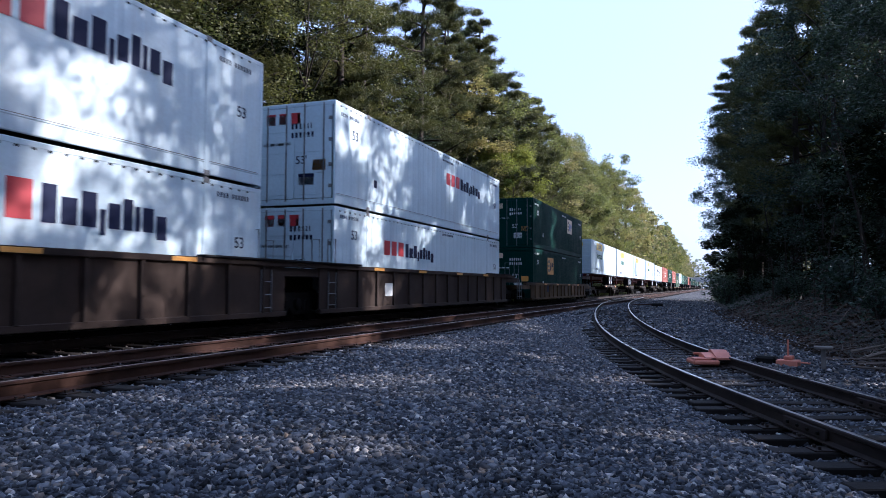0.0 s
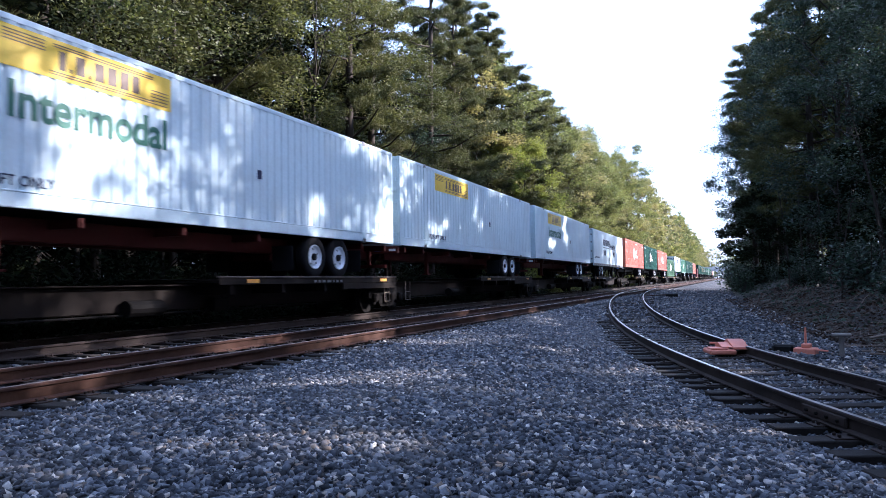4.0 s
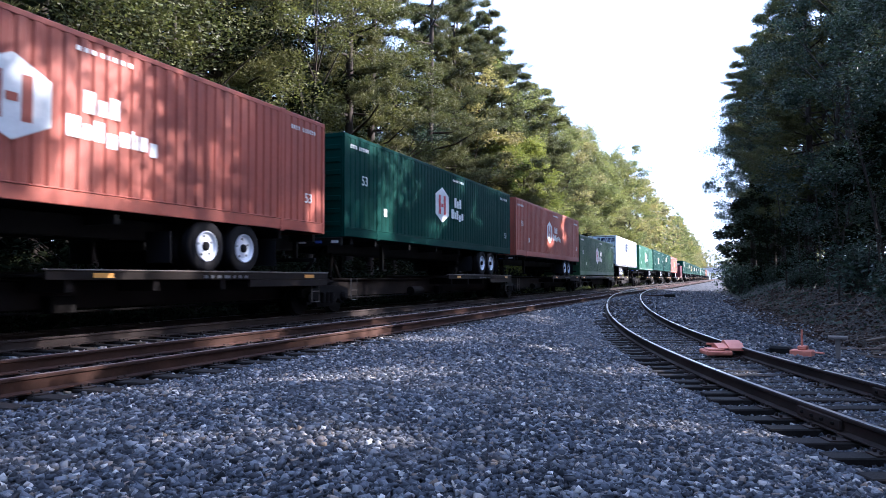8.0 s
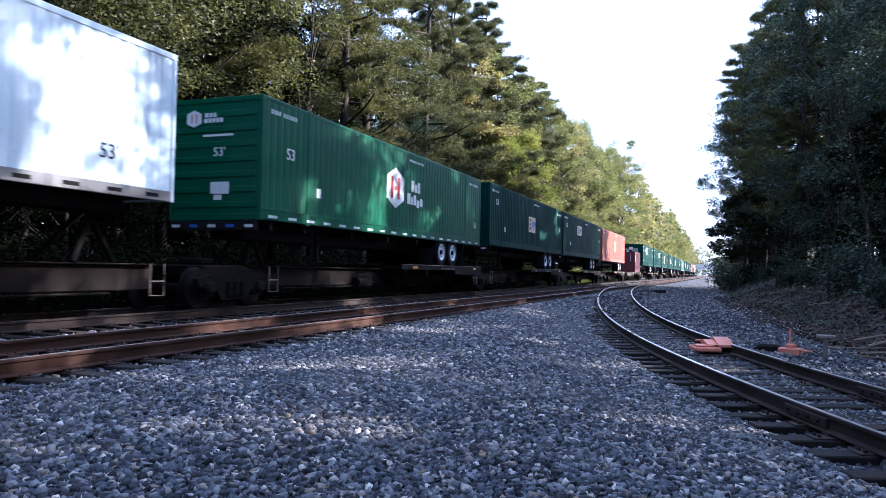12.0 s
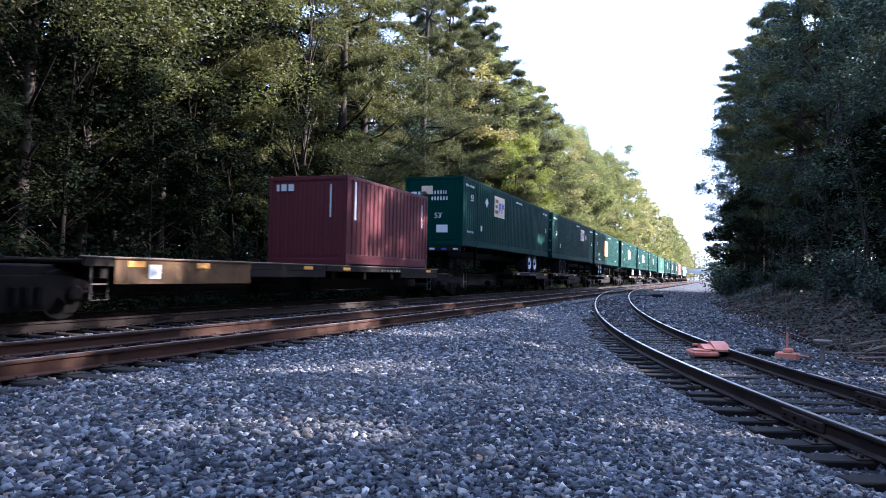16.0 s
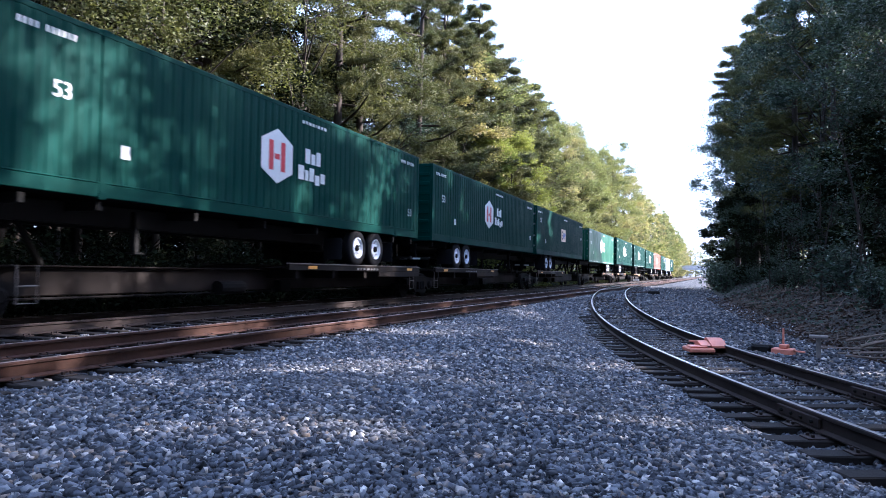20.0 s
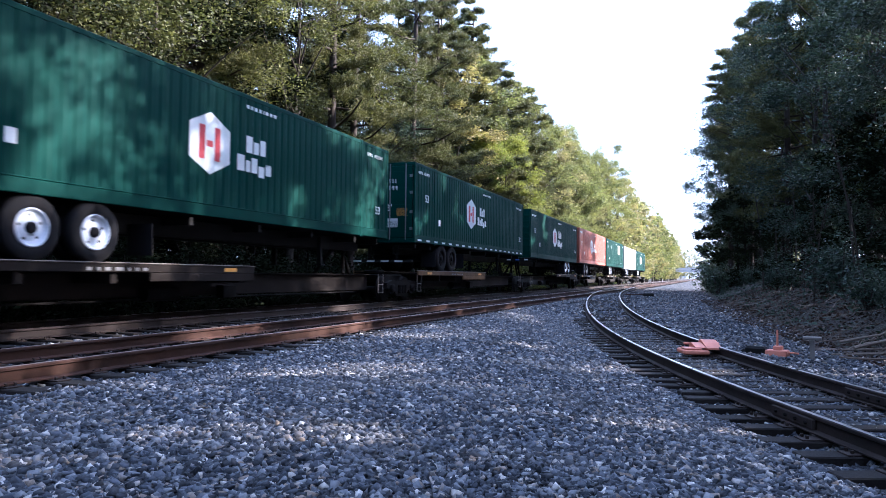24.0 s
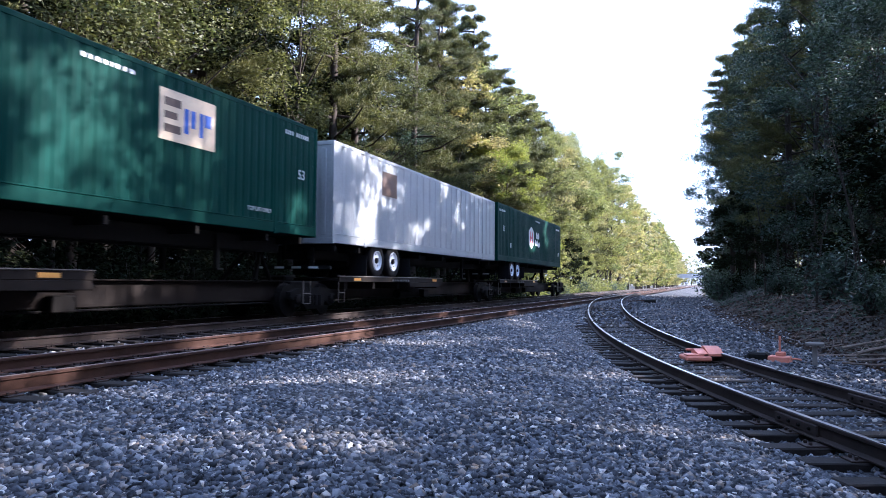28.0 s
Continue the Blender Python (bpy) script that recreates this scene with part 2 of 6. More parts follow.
CONCRETE = surface("pale_concrete", (0.42, 0.42, 0.43), 0.85, 0, (0.25, 0.25, 0.26), 0.4, 1)
LEAF = leafy("broad_leaves", (0.032, 0.046, 0.020), (0.165, 0.180, 0.078), 0.42)
LEAFAUTUMN = leafy("turning_leaves", (0.066, 0.070, 0.038), (0.235, 0.225, 0.125), 0.45)
# Leaf colour darkened and blued for backlit shade and sky haze.
LEAFDARK = leafy("shaded_bluish_leaves", (0.010, 0.022, 0.020), (0.050, 0.074, 0.058), 0.25, 0.4)
# The next two carry the wood's shade in their leaf colour.
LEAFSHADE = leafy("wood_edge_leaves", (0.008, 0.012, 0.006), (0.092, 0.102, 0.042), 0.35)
LEAFDEEP = leafy("shaded_inner_leaves", (0.003, 0.005, 0.003), (0.012, 0.0165, 0.009), 0.12, 0.8, 0.02)
LEAFLIME = leafy("lime_leaves", (0.05, 0.07, 0.014), (0.20, 0.225, 0.055), 0.45)
NEEDLE = leafy("pine_needles", (0.008, 0.017, 0.010), (0.098, 0.104, 0.038), 0.2)
DEADLEAF = leafy("dead_leaves", (0.011, 0.008, 0.007), (0.062, 0.040, 0.030), 0.1)
STONE = stony("ballast_stone")
GROUND = earthy()

# ---- mesh making ----


class Shape:
    """Collects faces for one mesh."""

    def __init__(self):
        self.v, self.f = [], []

    def poly(self, *pts):
        n = len(self.v)
        self.v += [tuple(p) for p in pts]
        self.f.append(tuple(range(n, n + len(pts))))
        return self

    def box(self, x0, x1, y0, y1, z0, z1, c=0.0):
        c = min(c, (x1 - x0) * 0.45, (y1 - y0) * 0.45, (z1 - z0) * 0.45)
        if c <= 0:
            n = len(self.v)
            self.v += [(x, y, z) for z in (z0, z1) for y in (y0, y1) for x in (x0, x1)]
            for q in ((0, 2, 3, 1), (4, 5, 7, 6), (0, 1, 5, 4), (2, 6, 7, 3), (0, 4, 6, 2), (1, 3, 7, 5)):
                self.f.append(tuple(n + i for i in q))
            return self
        n = len(self.v)
        idx = {}
        lim = ((x0, x1), (y0, y1), (z0, z1))
        for sx in (0, 1):
            for sy in (0, 1):
                for sz in (0, 1):
                    s = (sx, sy, sz)
                    for a in range(3):
                        p = [lim[k][s[k]] + (0 if k == a else (c if s[k] == 0 else -c)) for k in range(3)]
                        idx[s, a] = n + len(idx)
                        self.v.append(tuple(p))
        for a in range(3):
            b, d = (a + 1) % 3, (a + 2) % 3
            for s in (0, 1):
                q = []
                for i, j in ((0, 0), (1, 0), (1, 1), (0, 1)):
                    k = [0, 0, 0]
                    k[a], k[b], k[d] = s, i, j
                    q.append(idx[tuple(k), a])
                self.f.append(tuple(q if s else q[::-1]))
            for i in (0, 1):
                for j in (0, 1):
                    k0, k1 = [0, 0, 0], [0, 0, 0]
                    k0[a], k0[b], k0[d] = 0, i, j
                    k1[a], k1[b], k1[d] = 1, i, j
                    q = [idx[tuple(k0), b], idx[tuple(k1), b], idx[tuple(k1), d], idx[tuple(k0), d]]
                    self.f.append(tuple(q if i == j else q[::-1]))
        for sx in (0, 1):
            for sy in (0, 1):
                for sz in (0, 1):
                    q = [idx[(sx, sy, sz), a] for a in range(3)]
                    self.f.append(tuple(q if (sx + sy + sz) % 2 else q[::-1]))
        return self

    def tube(self, pts, radii, seg=8, caps=True):
        n = len(self.v)
        pts = [Vector(p) for p in pts]
        for i, p in enumerate(pts):
            d = (pts[min(i + 1, len(pts) - 1)] - pts[max(i - 1, 0)]).normalized()
            a = d.orthogonal().normalized() if abs(d.z) > 0.99 else Vector((-d.y, d.x, 0)).normalized()
            b = d.cross(a)
            for k in range(seg):
                w = 2 * math.pi * k / seg
                self.v.append(tuple(p + (a * math.cos(w) + b * math.sin(w)) * radii[i]))
        for i in range(len(pts) - 1):
            for k in range(seg):
                k2 = (k + 1) % seg
                self.f.append((n + i * seg + k, n + i * seg + k2, n + (i + 1) * seg + k2, n + (i + 1) * seg + k))
        if caps:
            self.f.append(tuple(n + k for k in range(seg))[::-1])
            self.f.append(tuple(n + (len(pts) - 1) * seg + k for k in range(seg)))
        return self

    def lathe_x(self, cy, cz, prof, seg=20):
        """Turned shape about an axis along x; prof: (x, radius) pairs."""
        n = len(self.v)
        for x, r in prof:
            for k in range(seg):
                w = 2 * math.pi * k / seg
                self.v.append((x, cy + r * math.cos(w), cz + r * math.sin(w)))
        for i in range(len(prof) - 1):
            for k in range(seg):
                k2 = (k + 1) % seg
                self.f.append((n + i * seg + k, n + i * seg + k2, n + (i + 1) * seg + k2, n + (i + 1) * seg + k))
        self.f.append(tuple(n + k for k in range(seg))[::-1])
        self.f.append(tuple(n + (len(prof) - 1) * seg + k for k in range(seg)))
        return self

    def mesh(self, name, mat, smooth=False):
        me = bpy.data.meshes.new(name)
        me.from_pydata(self.v, [], self.f)
        me.materials.append(mat)
        if smooth:
            me.polygons.foreach_set("use_smooth", [True] * len(me.polygons))
        bm = bmesh.new()
        bm.from_mesh(me)
        bmesh.ops.recalc_face_normals(bm, faces=bm.faces)
        bm.to_mesh(me)
        bm.free()
        return me


def array_mesh(name, verts, faces, mat):
    """A mesh from numpy arrays: verts (n, 3), faces (m, k)."""
    me = bpy.data.meshes.new(name)
    m, k = faces.shape
    me.vertices.add(len(verts))
    me.vertices.foreach_set("co", np.ascontiguousarray(verts, dtype=np.float32).ravel())
    me.loops.add(m * k)
    me.loops.foreach_set("vertex_index", np.ascontiguousarray(faces, dtype=np.int32).ravel())
    me.polygons.add(m)
    me.polygons.foreach_set("loop_start", np.arange(0, m * k, k, dtype=np.int32))
    me.materials.append(mat)
    me.update(calc_edges=True)
    return me


def part(name, data, mat, parent, label="", at=None):
    """One mesh object under a thing or a part. data: a Shape or a mesh."""
    if isinstance(data, Shape):
        data = data.mesh(name, mat)
    ob = new(name, data)
    ob.parent = parent
    if at is not None:
        ob.matrix_basis = at
    if label:
        tagged(ob, label)
    return ob


def thing(name, m, label, category, group="", kind=""):
    ob = new(name)
    ob.empty_display_size = 0.2
    ob.matrix_basis = m
    return tagged(ob, label, category, group, kind)


KEPT = {}


def kept(key, make, mat, smooth=False):
    """A mesh that alike parts share."""
    k = (key, mat.name)
    if k not in KEPT:
        KEPT[k] = make().mesh(key.split(":")[0], mat, smooth)
    return KEPT[k]


# ---- plan of the ground and tracks ----
NEAR_TRACK, TRAIN_TRACK, GAUGE = -7.115, -11.095, 1.505
RAIL_H, TIE_TOP = 0.17, -0.185


def siding_x(y):
    u = max(75.0 - y, 0.0)
    return NEAR_TRACK + 2.360e-3 * u ** 2 - 4.013e-5 * u ** 3 + 5.109e-7 * u ** 4


def ease(v):
    v = min(max(v, 0.0), 1.0)
    return v * v * (3 - 2 * v)


def siding_z(y):
    return -0.37 * ease((46 - y) / 34)


def toe_x(y):
    """Foot of the wooded bank."""
    return siding_x(min(max(y, 4), 60)) + 4.8 + 0.04 * (min(max(y, 4), 60) - 20) + max(4 - y, 0) * 0.3


def ground_z(x, y):
    bed = -0.235
    if x < -13.2:
        z = bed - 0.9 * ease((-13.2 - x) / 2.5) + 0.5 * ease((-17 - x) / 10)
        return z + 0.15 * noise.noise((x * 0.3, y * 0.3, 0)) * ease((-13.5 - x) / 2)
    if x < -5.7:
        return bed
    sx, sz = siding_x(y), siding_z(y)
    left = min(sx - 1.45, 60)
    if left < -5.7:
        left = -5.7
    if x < left:
        f = (x + 5.7) / max(left + 5.7, 0.01)
        z = bed + (sz - 0.005) * f
        z += 0.10 * math.sin(math.pi * f) ** 2 * ease((22 - y) / 12) * ease((y + 4) / 6)
        return z + 0.03 * noise.noise((x * 0.9, y * 0.9, 3)) * math.sin(math.pi * f)
    toe = toe_x(y)
    if x < max(sx + 1.45, -5.7):
        dip = ease((x - left) / 0.25) * ease((sx - 0.72 - x) / 0.25) * ease((20 - y) / 8)
        return bed + sz - 0.005 + 0.02 * ease((x - sx + 0.8) / 0.2) * ease((sx + 1.4 - x) / 0.5) - 0.04 * dip
    if x < toe:
        f = (x - sx - 1.45) / max(toe - sx - 1.45, 0.1)
        return bed + sz - 0.005 - 0.165 * f + 0.04 * noise.noise((x * 0.8, y * 0.8, 5)) * ease(f * 3)
    d = x - toe
    z = bed + sz - 0.17 + 1.35 * ease(d / 4.5) + 1.2 * ease((d - 4) / 14)
    return z + 0.22 * noise.noise((x * 0.45, y * 0.45, 7)) * ease(d / 1.5) + 0.08 * noise.noise((x * 1.6, y * 1.6, 9)) * ease(d / 0.6)


def ground_sheet():
    def steps(fine0, fine1, step, ends, grow):
        a = [fine0 + i * step for i in range(int((fine1 - fine0) / step) + 1)]
        s = step
        while a[-1] < ends[1]:
            s *= grow
            a.append(a[-1] + s)
        s = step
        while a[0] > ends[0]:
            s *= grow
            a.insert(0, a[0] - s)
        return a
    xs = steps(-17, 16, 0.25, (-2500, 2500), 1.22)
    ys = steps(-6, 70, 0.4, (-900, 3000), 1.09)
    verts = [(x, y, ground_z(x, y)) for y in ys for x in xs]
    nx = len(xs)
    i = np.arange(len(verts)).reshape(len(ys), nx)
    faces = np.stack([i[:-1, :-1], i[:-1, 1:], i[1:, 1:], i[1:, :-1]], -1).reshape(-1, 4)
    me = array_mesh("ground", np.array(verts), faces, GROUND)
    att = me.attributes.new("bed", "FLOAT", "POINT")
    att.data.foreach_set("value", np.array([1.0 if -13.6 < x < toe_x(y) - 0.3 else 0.0 for x, y, z in verts], dtype=np.float32))
    me.polygons.foreach_set("use_smooth", [True] * len(me.polygons))
    tagged(new("ground", me), "grey ballast bed between tracks and wooded earth banks", "ground", kind="structure")


ground_sheet()

RAIL_PROFILE = [(-0.07, 0.0), (0.07, 0.0), (0.07, 0.012), (0.012, 0.03), (0.010, 0.125), (0.036, 0.137), (0.036, 0.160), (0.028, 0.17),
                (-0.028, 0.17), (-0.036, 0.160), (-0.036, 0.137), (-0.010, 0.125), (-0.012, 0.03), (-0.07, 0.012)]


def sweep(path, profile):
    """Verts and quads of a profile swept along a path of (x, y, z)."""
    s = Shape()
    k = len(profile)
    for i, p in enumerate(path):
        a, b = Vector(path[max(i - 1, 0)]), Vector(path[min(i + 1, len(path) - 1)])
        d = (b - a).normalized()
        side = Vector((d.y, -d.x, 0)).normalized()
        s.v += [tuple(Vector(p) + side * u + Vector((0, 0, w))) for u, w in profile]
    for i in range(len(path) - 1):
        for j in range(k):
            j2 = (j + 1) % k
            s.f.append((i * k + j, i * k + j2, (i + 1) * k + j2, (i + 1) * k + j))
    return s


def tie_shape():
    return Shape().box(-1.3, 1.3, -0.115, 0.115, -0.18, 0.0, 0.012)


def plate_shape():
    s = Shape()
    for x in (-GAUGE / 2, GAUGE / 2):
        s.box(x - 0.16, x + 0.16, -0.09, 0.09, 0.0, 0.015, 0.004)
        for dx in (-0.1, 0.1):
            for dy in (-0.05, 0.05):
                s.box(x + dx - 0.014, x + dx + 0.014, dy - 0.014, dy + 0.014, 0.015, 0.045, 0.004)
    return s


def track(label, center, height, y0, y1, ties_to, polish, uneven=1.0, rust=RUST):
    """One railway track: two rails with their running surfaces, ties and tie plates."""
    root = thing("railway_track", pose(0, 0, 0), label, "track", kind="structure")
    ys = [y0]
    while ys[-1] < y1:
        ys.append(ys[-1] + (1.0 if ys[-1] < 80 else 20.0))
    mid = [Vector((center(y), y, height(y))) for y in ys]
    for side in (-1, 1):
        path = []
        for i, p in enumerate(mid):
            d = mid[min(i + 1, len(mid) - 1)] - mid[max(i - 1, 0)]
            n = Vector((d.y, -d.x, 0)).normalized()
            path.append(tuple(p + n * side * GAUGE / 2 - Vector((0, 0, RAIL_H))))
        rail = part("rail", sweep(path, RAIL_PROFILE), rust, root)
        part("running_surface", sweep(path, [(-0.026, 0.1715), (0.026, 0.1715), (0.022, 0.173), (-0.022, 0.173)]), polish, rail, "worn bright rail top")
    rnd = random.Random(int(abs(center(0)) * 10))
    tie, plate = kept("tie", tie_shape, TIEWOOD), kept("tie_plates", plate_shape, SHADERUST)
    y = y0 + 0.2
    far = Shape()
    while y < y1 and y < 300:
        x = center(y)
        turn = math.degrees(math.atan2(center(y + 0.5) - center(y - 0.5), 1.0))
        at = pose(x + rnd.uniform(-0.05, 0.05) * uneven, y, height(y) + TIE_TOP - rnd.uniform(0, 0.01) * uneven, 0, 0, -turn + rnd.uniform(-1.2, 1.2) * uneven)
        if y < ties_to:
            t = part("tie", tie, TIEWOOD, root, at=at)
            part("tie_plates", plate, SHADERUST, t)
        else:
            n = len(far.v)
            far.box(-1.3, 1.3, -0.115, 0.115, -0.18, 0.0)
            far.v[n:] = [tuple(at @ Vector(v)) for v in far.v[n:]]
        y += 0.53
    if far.v:
        tagged(part("far_ties", far, TIEWOOD, root), kind="stuff")
    return root


track("rusty main track with dark wooden ties in grey ballast", lambda y: NEAR_TRACK, lambda y: 0.0, -20, 900, 75, DULLRAIL)
track("railway track under the passing train", lambda y: TRAIN_TRACK, lambda y: 0.0, -40, 900, 70, RAILSTEEL, 1.0, SHADERUST)
track("curved side track with rusty rails and worn ties", siding_x, siding_z, -4, 74.5, 74.5, RAILSTEEL, 2.6, SHADERUST)

# ---- the train ----
WORDS = {}
for _text in ("53", "53'", "Intermodal", "TOP LIFT ONLY"):
    _c = bpy.data.curves.new("word", "FONT")
    _c.body, _c.size, _c.extrude, _c.align_x, _c.align_y = _text, 1.0, 0.003, "LEFT", "CENTER"
    _c.offset = 0.022 if _text == "Intermodal" else 0.004
    _o = new("word", _c)
    bpy.context.view_layer.update()
    WORDS[_text] = bpy.data.meshes.new_from_object(_o.evaluated_get(bpy.context.evaluated_depsgraph_get()))
    bpy.data.objects.remove(_o)

SIDE = 1.3


def written(parent, text, y, z, width, mat, end=False, bold=1.0):
    """Letters on the side (or leading end) of a load, starting at y (or x)."""
    key = (text, mat.name)
    if key not in WORDS:
        me = WORDS[text].copy()
        me.materials.clear()
        me.materials.append(mat)
        WORDS[key] = me
    me = WORDS[key]
    s = width / max(v.co.x for v in me.vertices)
    turn = Matrix(((1, 0, 0, 0), (0, 0, -1, 0), (0, 1, 0, 0), (0, 0, 0, 1))) if end else Matrix(((0, 0, 1, 0), (1, 0, 0, 0), (0, 1, 0, 0), (0, 0, 0, 1)))
    at = Matrix.Translation((y, -0.012, z) if end else (SIDE + 0.006, y, z)) @ turn @ Matrix.Diagonal((s, s * bold, 1, 1))
    return part("lettering", me, mat, parent, at=at)


def slab(s, y, z, w, h, lean=0.0, end=False):
    """Adds a thin painted patch to a Shape, lower left corner at (y, z)."""
    q = [(y, z), (y + w, z), (y + w + lean, z + h), (y + lean, z + h)]
    a, b = ((-0.010, -0.005) if end else (SIDE + 0.003, SIDE + 0.007))
    n = len(s.v)
    for d in (a, b):
        s.v += [(u, d, v) if end else (d, u, v) for u, v in q]
    for f in ((0, 1, 2, 3), (4, 7, 6, 5), (0, 4, 5, 1), (1, 5, 6, 2), (2, 6, 7, 3), (3, 7, 4, 0)):
        s.f.append(tuple(n + i for i in f))
    return s


def bars(parent, name, y, z, widths, h, mat, gap=0.05, lean=0.0, end=False, label="", word=False):
    """A row of plain blocks standing for a line of lettering."""
    s = Shape()
    for i, w in enumerate(widths):
        if w > 0:
            up = 1.0 if not word or i == 0 else (0.72, 0.72, 0.95, 0.72, 0.72, 0.9, 0.72)[i % 7]
            low = z - (h * 0.2 if word and i % 5 == 3 else 0)
            slab(s, y + w * 0.06, low, w * 0.88, h * up, lean, end)
        y += w + gap
    ob = part(name, s, mat, parent, label)
    if name in ("numbering", "notice"):
        tagged(ob, kind="stuff")
    return ob


def patch(parent, name, y, z, w, h, mat, end=False, label=""):
    return part(name, slab(Shape(), y, z, w, h, 0, end), mat, parent, label)


def hexagon(parent, y, z, w, h, ink):
    s = Shape()
    pts = [(0, 0.5), (0.5, 0.27), (0.5, -0.27), (0, -0.5), (-0.5, -0.27), (-0.5, 0.27)]
    n = len(s.v)
    for d in (SIDE + 0.003, SIDE + 0.007):
        s.v += [(d, y + u * w, z + v * h) for u, v in pts]
    s.f += [tuple(range(n, n + 6)), tuple(range(n + 6, n + 12))]
    s.f += [(n + i, n + (i + 1) % 6, n + 6 + (i + 1) % 6, n + 6 + i) for i in range(6)]
    sign = part("hexagon_sign", s, DECALWHITE, parent, "white hexagon with plain bars")
    for u0, u1, v0, v1 in ((-0.27, -0.13, -0.27, 0.27), (0.11, 0.25, -0.27, 0.27), (-0.09, 0.07, -0.06, 0.04)):
        x = SIDE + 0.008
        part("emblem_bar", Shape().box(x, x + 0.003, y + u0 * w, y + u1 * w, z + v0 * h, z + v1 * h), ink, sign)


def end_hexagon(parent, ink):
    """A small white hexagon with plain blocks on the leading end wall, and a label plate below."""
    s = Shape()
    pts = [(0, 0.5), (0.5, 0.27), (0.5, -0.27), (0, -0.5), (-0.5, -0.27), (-0.5, 0.27)]
    for d in (-0.014, -0.018):
        s.v += [(-0.62 + u * 0.42, d, 2.42 + v * 0.42) for u, v in pts]
    s.f += [tuple(range(6)), tuple(range(6, 12))] + [(i, (i + 1) % 6, 6 + (i + 1) % 6, 6 + i) for i in range(6)]
    sign = part("hexagon_sign", s, DECALWHITE, parent, "white hexagon with plain bars")
    for u in (-0.085, 0.05):
        part("emblem_bar", Shape().box(-0.62 + u, -0.585 + u, -0.022, -0.019, 2.31, 2.53), ink, sign)
    bars(parent, "lettering", -0.32, 2.44, [0.11, 0.09, 0.1], 0.1, DECALWHITE, 0.02, 0, True)
    bars(parent, "lettering", -0.34, 2.31, [0.12, 0.08, 0.09, 0.09, 0.09], 0.1, DECALWHITE, 0.02, 0, True)
    patch(parent, "seam_strip", -0.35, 1.98, 0.85, 0.05, DECALWHITE, end=True)
    patch(parent, "placard", -0.1, 0.62, 0.52, 0.28, DECALWHITE, end=True)
    patch(parent, "placard", 0.0, 0.48, 0.22, 0.12, DECALWHITE, end=True)
    written(parent, "53'", -0.05, 1.6, 0.34, DECALWHITE, end=True)


def diamond(parent, y, z, r):
    """A white warning diamond on the side wall."""
    s = Shape()
    for d in (SIDE + 0.003, SIDE + 0.007):
        s.v += [(d, y, z - r), (d, y + r, z), (d, y, z + r), (d, y - r, z)]
    s.f += [(0, 1, 2, 3), (4, 5, 6, 7)] + [(i, (i + 1) % 4, 4 + (i + 1) % 4, 4 + i) for i in range(4)]
    part("diamond_placard", s, DECALWHITE, parent, "white diamond placard")


def tape_dashes(parent):
    s = Shape()
    for i in range(19):
        s.box(SIDE + 0.013, SIDE + 0.017, 0.3 + i * 0.84, 0.66 + i * 0.84, 0.07, 0.135)
    tagged(part("reflective_tape", s, DECALWHITE, parent, "row of white reflective tape dashes"), kind="stuff")


def ribbed(y0, y1, z0, z1, x, pitch=0.279, depth=0.036, out=1):
    """A corrugated wall along y at x."""
    s = Shape()
    n = max(int(round((y1 - y0) / pitch)), 1)
    p = (y1 - y0) / n
    row = []
    for i in range(n):
        row += [(y0 + i * p, 0), (y0 + (i + 0.55) * p, 0), (y0 + (i + 0.66) * p, -depth), (y0 + (i + 0.89) * p, -depth)]
    row.append((y1, 0))
    for y, d in row:
        s.v += [(x + out * d, y, z0), (x + out * d, y, z1)]
    for i in range(len(row) - 1):
        s.f.append((2 * i, 2 * i + 2, 2 * i + 3, 2 * i + 1))
    return s


